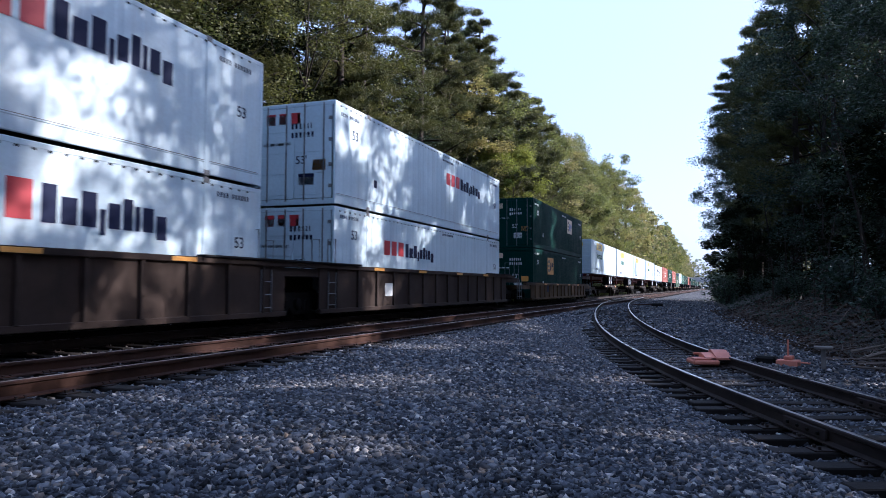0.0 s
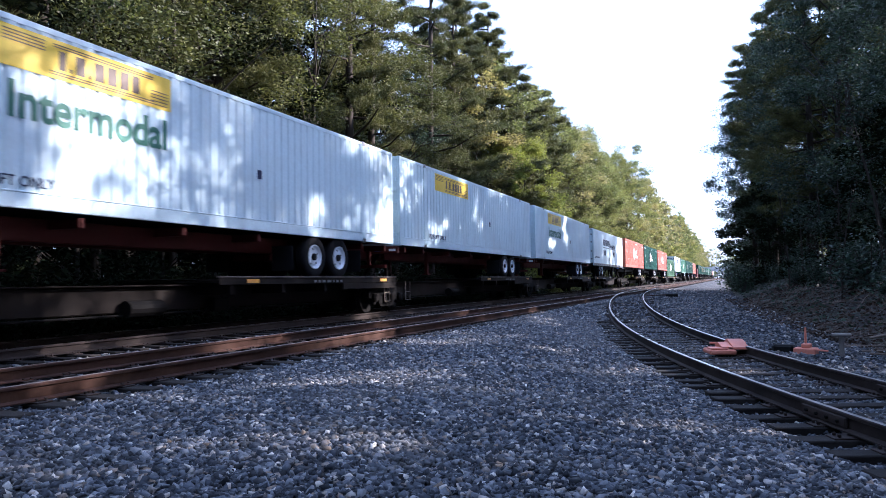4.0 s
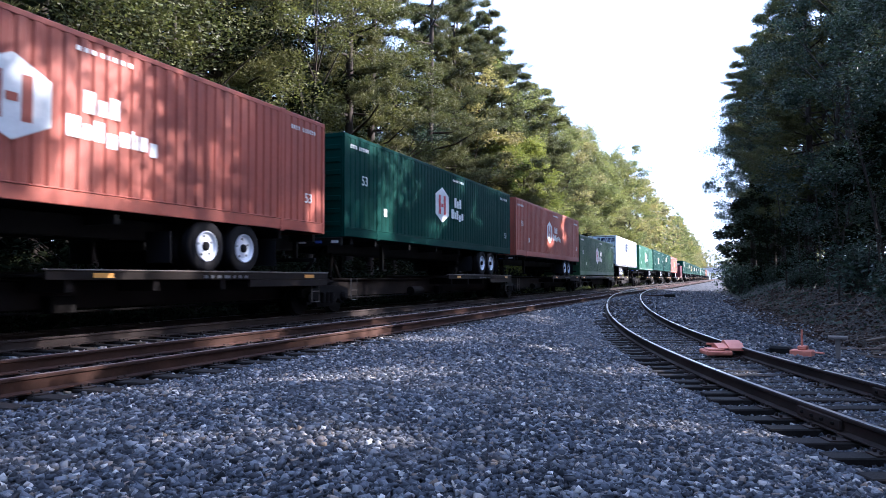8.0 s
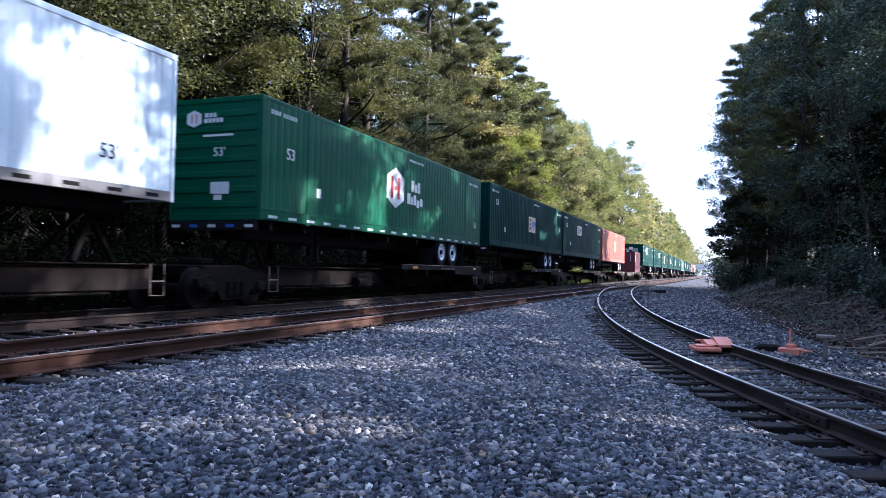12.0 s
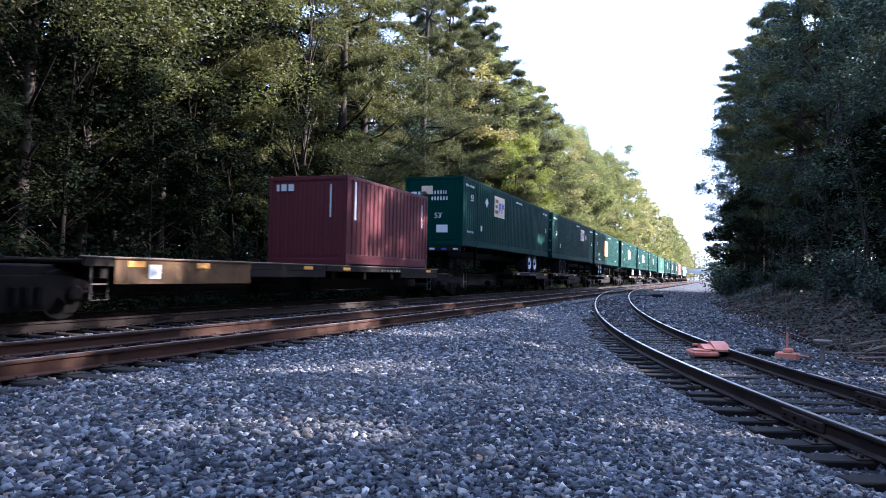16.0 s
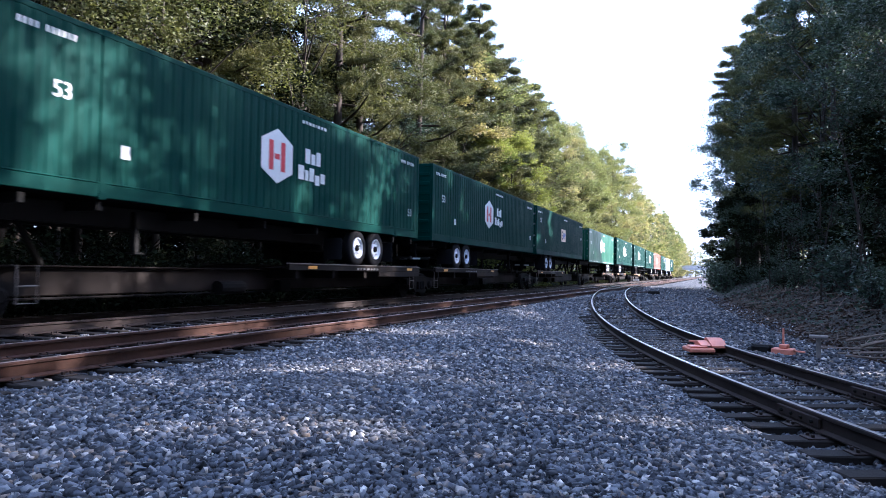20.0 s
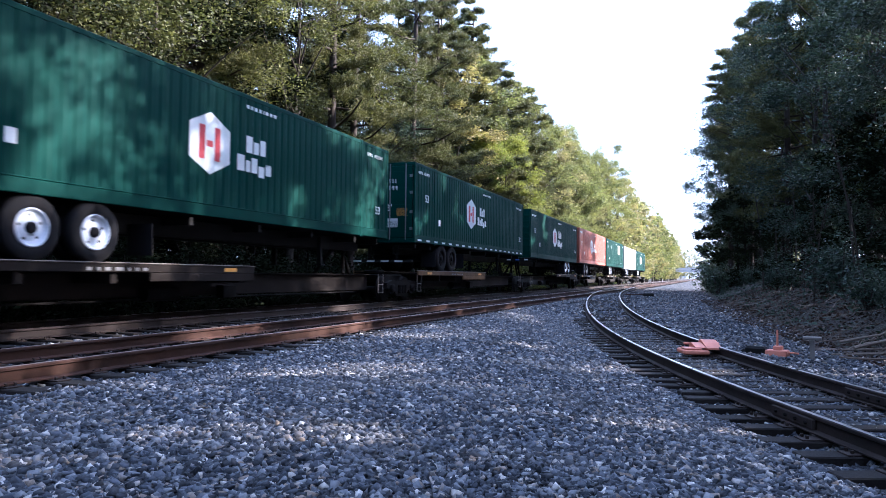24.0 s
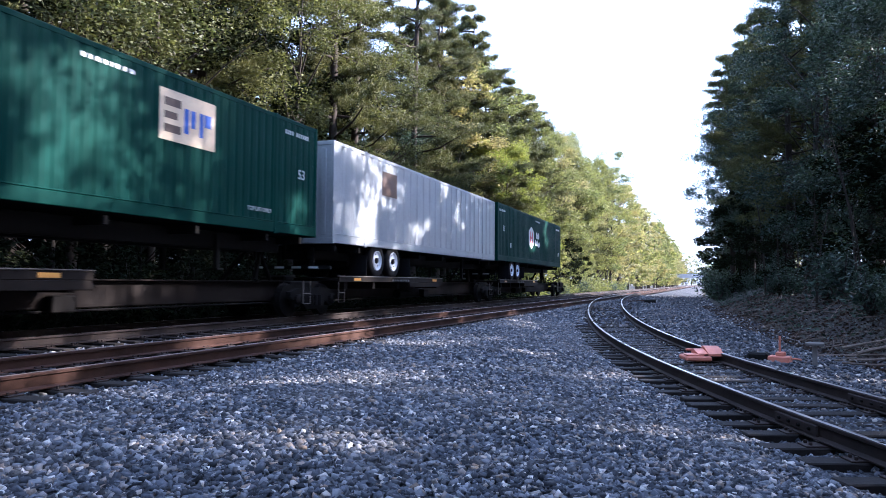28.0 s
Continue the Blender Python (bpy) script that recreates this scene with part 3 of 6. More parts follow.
def container(o, zb, paint, label, length=16.15, high=2.9, end="plain", pitch=0.279, depth=0.036, posts=(1.98, 14.17), name="shipping_container", group="containers on the train"):
    root = thing(name, pose(TRAIN_TRACK, o, zb), label, "container", group)
    if depth == 0.036:
        depth = {TEAL: 0.016, WHITE: 0.024}.get(paint, 0.032)
    L, H = length, high
    tag = f"{L}:{H}:{pitch}:{depth}"
    part("side_wall", kept("side_wall:a" + tag, lambda: ribbed(0.1, L - 0.1, 0.28, H - 0.1, SIDE, pitch, depth), paint), paint, root)
    part("side_wall", kept("side_wall:b" + tag, lambda: ribbed(0.1, L - 0.1, 0.28, H - 0.1, -SIDE, pitch, depth, -1), paint), paint, root)
    part("roof", kept("roof:" + tag, lambda: Shape().box(-1.24, 1.24, 0.05, L - 0.05, H - 0.05, H - 0.012), paint), paint, root)
    part("floor", kept("floor:" + tag, lambda: Shape().box(-1.22, 1.22, 0.06, L - 0.06, 0.06, 0.2), BLACK), BLACK, root)
    for x in (-1, 1):
        a, b = (SIDE - 0.06, SIDE + 0.002) if x > 0 else (-SIDE - 0.002, -SIDE + 0.06)
        part("bottom_rail", kept(f"bottom_rail:{x}" + tag, lambda: Shape().box(a, b, 0.08, L - 0.08, 0.02, 0.26, 0.012).box(a + 0.006 * x, b + 0.006 * x, 0.08, L - 0.08, 0.262, 0.29, 0.006), paint), paint, root)
        part("top_rail", kept(f"top_rail:{x}" + tag, lambda: Shape().box(a, b, 0.08, L - 0.08, H - 0.105, H, 0.012), paint), paint, root)
        for y in (0.0, L - 0.1, *[p for p in posts]):
            corner = y in (0.0, L - 0.1)
            w = 0.1 if corner else 0.16
            part("post", kept(f"post:{x}:{y}" + tag, lambda: Shape().box(a, b + 0.008, y, y + w, 0, H, 0.01) if x > 0 else Shape().box(a - 0.008, b, y, y + w, 0, H, 0.01), paint), paint, root)
        for y in ((posts if posts else (0.0, L - 0.18))):
            for z in (-0.015, H - 0.11):
                part("corner_casting", kept(f"corner_casting:{x}:{y}:{z}" + tag, lambda: Shape().box(a - 0.012, b + 0.012, y - 0.01, y + 0.17, z, z + 0.125, 0.01), STEEL if paint is WHITE else paint), paint, root)
    for k, y in enumerate((0.012, L - 0.052)):
        if end == "door" and k == 0:
            door_end(root, paint, H)
        elif end == "ribs" or k == 1:
            e = part("end_wall", kept(f"end_wall:{k}" + tag, lambda: Shape().box(-1.22, 1.22, y + 0.02, y + 0.04, 0.1, H - 0.08), paint), paint, root)
            for i in range(7):
                part("end_rib", kept(f"end_rib:{k}:{i}" + tag, lambda: Shape().box(-1.17, 1.17, y - 0.012, y + 0.018, 0.3 + i * (H - 0.62) / 6.4, 0.44 + i * (H - 0.62) / 6.4, 0.012), paint), paint, e)
        else:
            e = part("end_wall", kept(f"end_wall:{k}" + tag, lambda: Shape().box(-1.22, 1.22, y + 0.02, y + 0.04, 0.1, H - 0.08), paint), paint, root)
            for i in range(8):
                part("end_rib", kept(f"end_rib_up:{k}:{i}" + tag, lambda: Shape().box(-1.12 + i * 0.29, -0.97 + i * 0.29, y - 0.006, y + 0.019, 0.25, H - 0.2, 0.012), paint), paint, e)
        part("end_sill", kept(f"end_sill:{k}" + tag, lambda: Shape().box(-1.24, 1.24, y - 0.01, y + 0.05, 0.0, 0.16, 0.01), paint), paint, root)
        part("end_header", kept(f"end_header:{k}" + tag, lambda: Shape().box(-1.24, 1.24, y - 0.01, y + 0.05, H - 0.12, H - 0.002, 0.01), paint), paint, root)
    return root


def door_end(root, paint, H):
    """Double doors with locking rods and hinges on the leading end."""
    for x0, x1 in ((-1.2, -0.01), (0.01, 1.2)):
        d = part("door", kept(f"door:{x0}:{H}", lambda: Shape().box(x0, x1, 0.0, 0.05, 0.17, H - 0.13, 0.01), paint), paint, root)
        for i in range(4):
            part("door_panel", kept(f"door_panel:{x0}:{i}:{H}", lambda: Shape().box(x0 + 0.08, x1 - 0.08, -0.01, 0.001, 0.28 + i * (H - 0.5) / 4, 0.28 + (i + 0.82) * (H - 0.5) / 4, 0.009), paint), paint, d)
        for u in (0.28, 0.80):
            x = x0 + u * (x1 - x0)
            part("locking_rod", kept(f"locking_rod:{x:.2f}:{H}", lambda: Shape().tube([(x, -0.03, 0.1), (x, -0.03, H - 0.06)], [0.02, 0.02], 8), STEEL), STEEL, d, "galvanised locking rod")
        for z in (0.5, 1.1, 1.8, 2.4):
            x = x0 if x0 < -1 else x1
            part("hinge", kept(f"hinge:{x0}:{z}", lambda: Shape().box(x - 0.09, x + 0.02 if x > 0 else x + 0.09, -0.02, 0.002, z - 0.05, z + 0.05, 0.006), STEEL), STEEL, d)


def wheel_mesh(r, w):
    return lambda: Shape().lathe_x(0, 0, [(-w / 2, r * 0.55), (-w / 2, r * 0.9), (-w * 0.38, r * 0.985), (-w * 0.2, r), (w * 0.2, r), (w * 0.38, r * 0.985), (w / 2, r * 0.9), (w / 2, r * 0.66), (w * 0.42, r * 0.56), (0, r * 0.55)], 28)


def rim_mesh(r, w):
    return lambda: Shape().lathe_x(0, 0, [(-w * 0.3, r * 0.3), (-w * 0.3, r * 0.54), (w * 0.50, r * 0.575), (w * 0.53, r * 0.55), (w * 0.46, r * 0.52), (w * 0.30, r * 0.47), (w * 0.26, r * 0.40), (w * 0.30, r * 0.30), (w * 0.32, r * 0.19)], 28)


def road_wheels(root, ys, zc, rims):
    """Two axles with dual tyres."""
    r, w = 0.54, 0.28
    for y in ys:
        ax = part("axle", kept("axle", lambda: Shape().tube([(-1.0, 0, 0), (1.0, 0, 0)], [0.07, 0.07], 10), BLACK), BLACK, root, at=pose(0, y, zc))
        for x in (-1.11, -0.79, 0.79, 1.11):
            side = 180 if x < 0 else 0
            t = part("tyre", kept("tyre", wheel_mesh(r, w), RUBBER, True), RUBBER, ax, at=pose(x, 0, 0, 0, 0, side))
            if abs(x) > 1:
                h = part("rim", kept("rim", rim_mesh(r, w), rims), rims, ax, "painted wheel rim", at=pose(x, 0, 0, 0, 0, side))
                part("hub", kept("hub", lambda: Shape().lathe_x(0, 0, [(0.28 * w, r * 0.18), (0.5 * w, r * 0.16), (0.56 * w, r * 0.10)], 14), RUBBER), RUBBER, ax, at=pose(x, 0, 0, 0, 0, side))
                for k in range(5):
                    a = 0.4 + 2 * math.pi * k / 5
                    part("hand_hole", kept("hand_hole", lambda: Shape().lathe_x(0, 0, [(0.072, 0.026), (0.086, 0.026)], 8), BLACK), BLACK, ax, at=pose(x, 0, 0, 0, 0, side) @ pose(0, 0.20 * math.cos(a), 0.20 * math.sin(a)))


def leg_shape():
    return Shape().box(-0.06, 0.06, -0.06, 0.06, -0.88, -0.1, 0.008).box(-0.12, 0.12, -0.12, 0.12, -0.92, -0.88, 0.008)


def bumper_shape():
    return Shape().box(-1.15, 1.15, -0.05, 0.05, -0.72, -0.62, 0.01).box(-0.6, -0.5, -0.04, 0.04, -0.62, -0.1).box(0.5, 0.6, -0.04, 0.04, -0.62, -0.1)


def chassis(o, zb, wheels, paint=BLACK, rims=RIMWHITE, label="black skeletal container chassis on a rail car deck", slide=0.0):
    """Road chassis under a container; wheels: 'rear' or 'lead' end of the unit."""
    root = thing("container_chassis", pose(TRAIN_TRACK, o, zb), label, "chassis", "chassis on the train")
    L = 16.15
    flip = wheels == "lead"

    def at(y):
        return L - y if flip else y
    lo, hi = sorted((at(0.5), at(L - 0.2)))
    for x in (-0.42, 0.42):
        part("main_beam", kept(f"main_beam:{x}:{flip}", lambda: Shape().box(x - 0.06, x + 0.06, lo, hi, -0.42, -0.03, 0.01), paint), paint, root)
    for k, y in enumerate((0.6, 2.1, 4.6, 7.0, 9.4, 14.3, 15.8)):
        part("cross_member", kept("cross_member", lambda: Shape().box(-1.2, 1.2, -0.06, 0.06, -0.2, -0.03, 0.01), paint), paint, root, at=pose(0, at(y), 0))
    for x in (-0.75, 0.75):
        part("landing_leg", kept("landing_leg", leg_shape, paint), paint, root, at=pose(x, at(3.4), 0))
    part("slider", kept("slider", lambda: Shape().box(-0.55, 0.55, -1.6, 1.6, -0.6, -0.43, 0.02), paint), paint, root, at=pose(0, at(12.3), 0))
    for y in (10.6, 14.0):
        for x in (-1.0, 1.0):
            part("mud_flap", kept("mud_flap", lambda: Shape().box(-0.3, 0.3, -0.01, 0.01, -0.85, -0.25, 0.004), RUBBER), RUBBER, root, at=pose(x, at(y), 0))
    part("bumper", kept("bumper", bumper_shape, paint), paint, root, at=pose(0, at(15.95), 0))
    if not flip:
        part("front_bolster", kept("front_bolster", lambda: Shape().box(-1.22, 1.22, -0.06, 0.08, -0.24, -0.02, 0.012), paint), paint, root)
        for k in range(5):
            patch(root, "bolster_reflector", -1.15 + 0.52 * k, -0.17, 0.22, 0.07, DECALWHITE if k % 2 == 0 else BLUE, True).location.y = -0.055
    else:
        for k in range(4):
            patch(root, "bumper_reflector", -1.1 + 0.55 * k, -0.70, 0.3, 0.06, DECALWHITE, True)
    road_wheels(root, (3.02 + slide, 4.26 + slide) if flip else (11.68 + slide, 12.9 + slide), 1.61 - zb, rims)
    return root


def side_frame_shape():
    s = Shape()
    prof = [(-1.2, 0.50), (-1.2, 0.66), (-0.75, 0.76), (0.75, 0.76), (1.2, 0.66), (1.2, 0.50), (0.98, 0.44), (0.98, 0.28), (0.78, 0.28), (0.6, 0.42),
            (0.42, 0.20), (-0.42, 0.20), (-0.6, 0.42), (-0.78, 0.28), (-0.98, 0.28), (-0.98, 0.44)]
    n = len(prof)
    s.v += [(-0.07, y, z) for y, z in prof] + [(0.07, y, z) for y, z in prof]
    s.f += [tuple(range(n))[::-1], tuple(range(n, 2 * n))]
    s.f += [(i, (i + 1) % n, n + (i + 1) % n, n + i) for i in range(n)]
    for y in (-0.22, 0.0, 0.22):
        s.tube([(0.10, y, 0.3), (0.10, y, 0.58)], [0.075, 0.075], 10)
    for y in (-0.88, 0.88):
        s.lathe_x(y, 0.47, [(0.05, 0.14), (0.15, 0.14), (0.19, 0.09)], 14)
    return s


def rail_truck(parent, y):
    t = part("truck", kept("truck", lambda: Shape().box(-1.05, 1.05, -0.2, 0.2, 0.42, 0.68, 0.03), TRUCKSTEEL), TRUCKSTEEL, parent, "greasy cast steel wheel truck, darkened by painted shade", pose(0, y, 0))
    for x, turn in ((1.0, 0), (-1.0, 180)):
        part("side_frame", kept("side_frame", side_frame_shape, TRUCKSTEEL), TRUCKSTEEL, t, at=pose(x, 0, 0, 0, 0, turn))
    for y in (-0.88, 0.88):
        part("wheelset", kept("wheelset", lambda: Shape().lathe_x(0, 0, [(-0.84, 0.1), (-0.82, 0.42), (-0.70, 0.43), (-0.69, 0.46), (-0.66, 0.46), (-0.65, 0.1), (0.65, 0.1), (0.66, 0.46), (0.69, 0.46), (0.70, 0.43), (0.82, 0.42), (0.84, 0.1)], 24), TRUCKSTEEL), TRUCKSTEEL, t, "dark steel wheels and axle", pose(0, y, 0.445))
    return t


def spine_car(o, wheels, decks, last=False, tan=DECKBROWN):
    """A low rail car: centre beam, wheel platform, hitch and trucks. o: start of its load."""
    root = thing("spine_car", pose(TRAIN_TRACK, o, 0), "low spine rail car with a dirty brown wheel platform", "rail car", "rail cars of the train")
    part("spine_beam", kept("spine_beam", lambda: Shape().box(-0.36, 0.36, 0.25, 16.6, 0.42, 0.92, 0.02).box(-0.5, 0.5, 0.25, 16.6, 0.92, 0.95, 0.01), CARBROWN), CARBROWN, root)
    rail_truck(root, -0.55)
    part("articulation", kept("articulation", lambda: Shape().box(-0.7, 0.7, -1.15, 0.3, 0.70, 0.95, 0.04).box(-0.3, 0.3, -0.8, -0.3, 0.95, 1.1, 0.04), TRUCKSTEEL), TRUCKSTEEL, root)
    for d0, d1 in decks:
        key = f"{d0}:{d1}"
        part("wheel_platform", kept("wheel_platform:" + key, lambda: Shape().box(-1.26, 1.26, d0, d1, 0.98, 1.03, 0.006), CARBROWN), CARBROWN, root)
        for x in (-1, 1):
            a, b = (1.26, 1.32) if x > 0 else (-1.32, -1.26)
            part("side_sill", kept(f"side_sill:{x}:{key}", lambda: Shape().box(a, b, d0, d1, 0.93, 1.08, 0.008).box(a, b, d1 - 3.3, d1 - 0.02, 0.76, 0.925, 0.008), tan), tan, root, "dirty platform edge in the deck paint")
        # Pale strip paints the sky's reflection along the platform's top edge.
        part("sill_edge", kept("sill_edge:" + key, lambda: Shape().box(1.245, 1.335, d0 - 0.02, d1 + 0.02, 1.083, 1.105, 0.008), PALETRIM), PALETRIM, root, "pale strip painting the sky highlight on the platform edge")
        for y in (d0 + 0.9, d1 - 1.1):
            part("reflector", kept("reflector", lambda: Shape().box(1.322, 1.326, 0, 0.42, 0.965, 1.045), ORANGESIGN), ORANGESIGN, root, "orange yellow reflector patch", pose(0, y, 0))
        bars(root, "lettering", d1 - 4.8, 0.955, [0.12, 0.10, 0.14, 0.2, 0.08, 0.12, 0.12], 0.06, STEEL, 0.09).location.x = 0.025
        for y in (d0 + 0.5, d0 + 2.4, d0 + 4.3, d1 - 0.4):
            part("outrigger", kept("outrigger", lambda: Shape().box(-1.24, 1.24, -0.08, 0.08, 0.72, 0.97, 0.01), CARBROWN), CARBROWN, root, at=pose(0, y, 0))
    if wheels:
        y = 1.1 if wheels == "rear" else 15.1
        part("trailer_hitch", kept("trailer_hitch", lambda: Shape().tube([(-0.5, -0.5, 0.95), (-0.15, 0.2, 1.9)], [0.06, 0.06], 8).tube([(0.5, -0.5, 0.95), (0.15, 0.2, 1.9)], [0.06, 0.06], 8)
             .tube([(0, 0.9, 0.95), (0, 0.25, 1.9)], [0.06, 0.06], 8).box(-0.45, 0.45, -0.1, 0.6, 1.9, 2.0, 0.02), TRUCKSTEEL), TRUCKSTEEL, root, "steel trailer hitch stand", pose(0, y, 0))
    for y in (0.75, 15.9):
        part("step", kept("step", lambda: Shape().tube([(1.2, -0.18, 0.95), (1.2, -0.18, 0.35), (1.2, 0.18, 0.35), (1.2, 0.18, 0.95)], [0.016] * 4, 6).tube([(1.2, -0.18, 0.62), (1.2, 0.18, 0.62)], [0.014] * 2, 6), PALETRIM), PALETRIM, root, at=pose(0, y, 0))
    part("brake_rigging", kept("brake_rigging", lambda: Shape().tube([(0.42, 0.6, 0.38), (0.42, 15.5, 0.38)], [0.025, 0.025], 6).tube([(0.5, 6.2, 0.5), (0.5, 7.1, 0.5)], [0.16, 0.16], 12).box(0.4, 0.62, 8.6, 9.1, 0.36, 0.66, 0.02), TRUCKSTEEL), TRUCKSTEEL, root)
    if last:
        rail_truck(root, 17.2)
        part("end_sill", Shape().box(-1.2, 1.2, 16.6, 17.9, 0.75, 1.0, 0.02), TRUCKSTEEL, root)
    return root


def well_car(o, top, paint):
    """A deep well car for two stacked containers. top: height of the side's upper edge."""
    root = thing("well_car", pose(TRAIN_TRACK, o, 0), "deep well rail car with ribbed rusty brown sides", "rail car", "rail cars of the train")
    for x in (-1, 1):
        a, b = (1.36, 1.40) if x > 0 else (-1.40, -1.36)
        w = part("well_side", kept(f"well_side:{x}:{top}", lambda: Shape().box(a, b, -0.9, 17.05, 0.24, top - 0.1, 0.01), paint), paint, root, "rusty ribbed side wall")
        part("top_chord", kept(f"top_chord:{x}:{top}", lambda: Shape().box(a - 0.06, b + 0.07, -2.3, 18.4, top - 0.12, top, 0.012), CARTAN if top < 1.3 else paint), paint, w)
        part("bottom_chord", kept(f"bottom_chord:{x}", lambda: Shape().box(a - 0.04, b + 0.05, -0.9, 17.05, 0.2, 0.32, 0.012), paint), paint, w)
        for i in range(14):
            part("rib", kept(f"rib:{x}:{top}", lambda: Shape().box(a, b + 0.06, -0.05, 0.05, 0.3, top - 0.12, 0.01) if x > 0 else Shape().box(a - 0.06, b, -0.05, 0.05, 0.3, top - 0.12, 0.01), paint), paint, w, at=pose(0, 0.0 + i * 1.24, 0))
        for y, lift in ((-2.3, 0.06), (14.0, 0.06)):
            part("walkway", kept(f"walkway:{x}:{top}", lambda: Shape().box(a - 0.1, b + 0.12, 0, 3.6, top + 0.003, top + 0.05, 0.008), BLACK), BLACK, root, at=pose(0, y, 0))
    part("well_floor", kept("well_floor", lambda: Shape().box(-1.3, 1.3, -0.8, 16.95, 0.22, 0.28), BLACK), BLACK, root)
    for k, y in enumerate((-2.35, 18.35)):
        end = part("end_platform", kept(f"end_platform:{top}", lambda: Shape().box(-1.38, 1.38, -1.35, 1.35, top - 0.35, top - 0.13, 0.02).box(-0.5, 0.5, -1.5, 1.5, 0.72, top - 0.36, 0.03), paint), paint, root, at=pose(0, y, 0))
        for x in (-1.25, -0.75, 0.75, 1.25):
            part("handrail", kept("handrail", lambda: Shape().tube([(-0.12, 0, 0), (-0.12, 0, 0.85), (0.12, 0, 0.85), (0.12, 0, 0)], [0.017] * 4, 6), STEEL), STEEL, end, at=pose(x, -1.2 if k == 0 else 1.2, top - 0.14))
        part("ladder", kept("ladder", lambda: Shape().tube([(1.4, -0.2, 0.3), (1.4, -0.2, 1.3)], [0.016] * 2, 6).tube([(1.4, 0.2, 0.3), (1.4, 0.2, 1.3)], [0.016] * 2, 6).tube([(1.4, -0.2, 0.42), (1.4, 0.2, 0.42)], [0.014] * 2, 6)
             .tube([(1.4, -0.2, 0.72), (1.4, 0.2, 0.72)], [0.014] * 2, 6).tube([(1.4, -0.2, 1.02), (1.4, 0.2, 1.02)], [0.014] * 2, 6), STEEL), STEEL, end, at=pose(0.02, -0.95 if k == 0 else 0.95, 0))
        rail_truck(root, y)
    for y in (2.2, 5.7, 9.6, 13.1):
        part("reflector", kept("well_reflector", lambda: Shape().box(1.475, 1.479, 0, 0.7, -0.105, -0.02), ORANGESIGN), ORANGESIGN, root, "orange yellow reflector patch", pose(0, y, top))
    patch(root, "number_panel", 3.1, 0.62, 0.55, 0.4, DECALWHITE if top > 1.3 else NAVY, label="stencilled panel").location.x = 0.105
    return root


def semi_trailer(o, zb, paint, label, wheels, tape=DECALWHITE, seams=1.22, end="door"):
    """A smooth van trailer with its own wheels."""
    root = thing("semi_trailer", pose(TRAIN_TRACK, o, zb), label, "trailer", "trailers on the train")
    L, H = 16.15, 2.85
    flip = wheels == "lead"

    def at(y):
        return L - y if flip else y
    part("side_wall", kept(f"van_side:{seams}", lambda: ribbed(0.06, L - 0.06, 0.2, H - 0.1, SIDE, seams, 0.016 if seams < 0.5 else 0.006), paint), paint, root)
    part("side_wall", kept(f"van_side_b:{seams}", lambda: ribbed(0.06, L - 0.06, 0.2, H - 0.1, -SIDE, seams, 0.016 if seams < 0.5 else 0.006, -1), paint), paint, root)
    part("roof", kept("van_roof", lambda: Shape().box(-1.28, 1.28, 0.03, L - 0.03, H - 0.05, H, 0.01), paint), paint, root)
    part("floor", kept("van_floor", lambda: Shape().box(-1.22, 1.22, 0.06, L - 0.06, 0.06, 0.2), BLACK), BLACK, root)
    for x in (-1, 1):
        a, b = (SIDE - 0.05, SIDE + 0.012) if x > 0 else (-SIDE - 0.012, -SIDE + 0.05)
        part("bottom_rail", kept(f"van_bottom_rail:{x}", lambda: Shape().box(a, b, 0.03, L - 0.03, 0.0, 0.2, 0.01), STEEL if paint is WHITE else paint), paint, root)
        part("top_rail", kept(f"van_top_rail:{x}", lambda: Shape().box(a, b, 0.03, L - 0.03, H - 0.12, H - 0.002, 0.01), paint), paint, root)
        for y in (0.0, L - 0.09):
            part("post", kept(f"van_post:{x}:{y}", lambda: Shape().box(a, b + 0.004, y, y + 0.09, 0, H, 0.01), paint), paint, root)
    tapes = Shape()
    for i in range(18):
        tapes.box(SIDE + 0.013, SIDE + 0.016, 0.3 + i * 0.89, 0.62 + i * 0.89, 0.06, 0.13)
    tagged(part("reflective_tape", tapes, tape, root, "row of reflective tape dashes"), kind="stuff")
    if end == "door":
        door_end(root, paint, H)
    else:
        part("end_wall", Shape().box(-1.24, 1.24, 0.005, 0.04, 0.02, H - 0.02, 0.008), paint, root)
    part("end_wall", kept("van_end", lambda: Shape().box(-1.24, 1.24, L - 0.04, L - 0.005, 0.02, H - 0.02, 0.008), paint), paint, root)
    for x in (-0.42, 0.42):
        part("frame_rail", kept(f"frame_rail:{x}", lambda: Shape().box(x - 0.05, x + 0.05, 0.4, L - 0.4, -0.22, 0.05, 0.01), BLACK), BLACK, root)
    for x in (-0.75, 0.75):
        part("landing_leg", kept("landing_leg", leg_shape, BLACK), BLACK, root, at=pose(x, at(3.4), 0))
    part("slider", kept("slider", lambda: Shape().box(-0.55, 0.55, -1.6, 1.6, -0.6, -0.43, 0.02), BLACK), BLACK, root, at=pose(0, at(12.3), 0.15))
    part("bumper", kept("bumper", bumper_shape, BLACK), BLACK, root, at=pose(0, at(15.95), 0))
    road_wheels(root, (3.02, 4.26) if flip else (11.68, 12.9), 1.61 - zb, RIMWHITE)
    return root


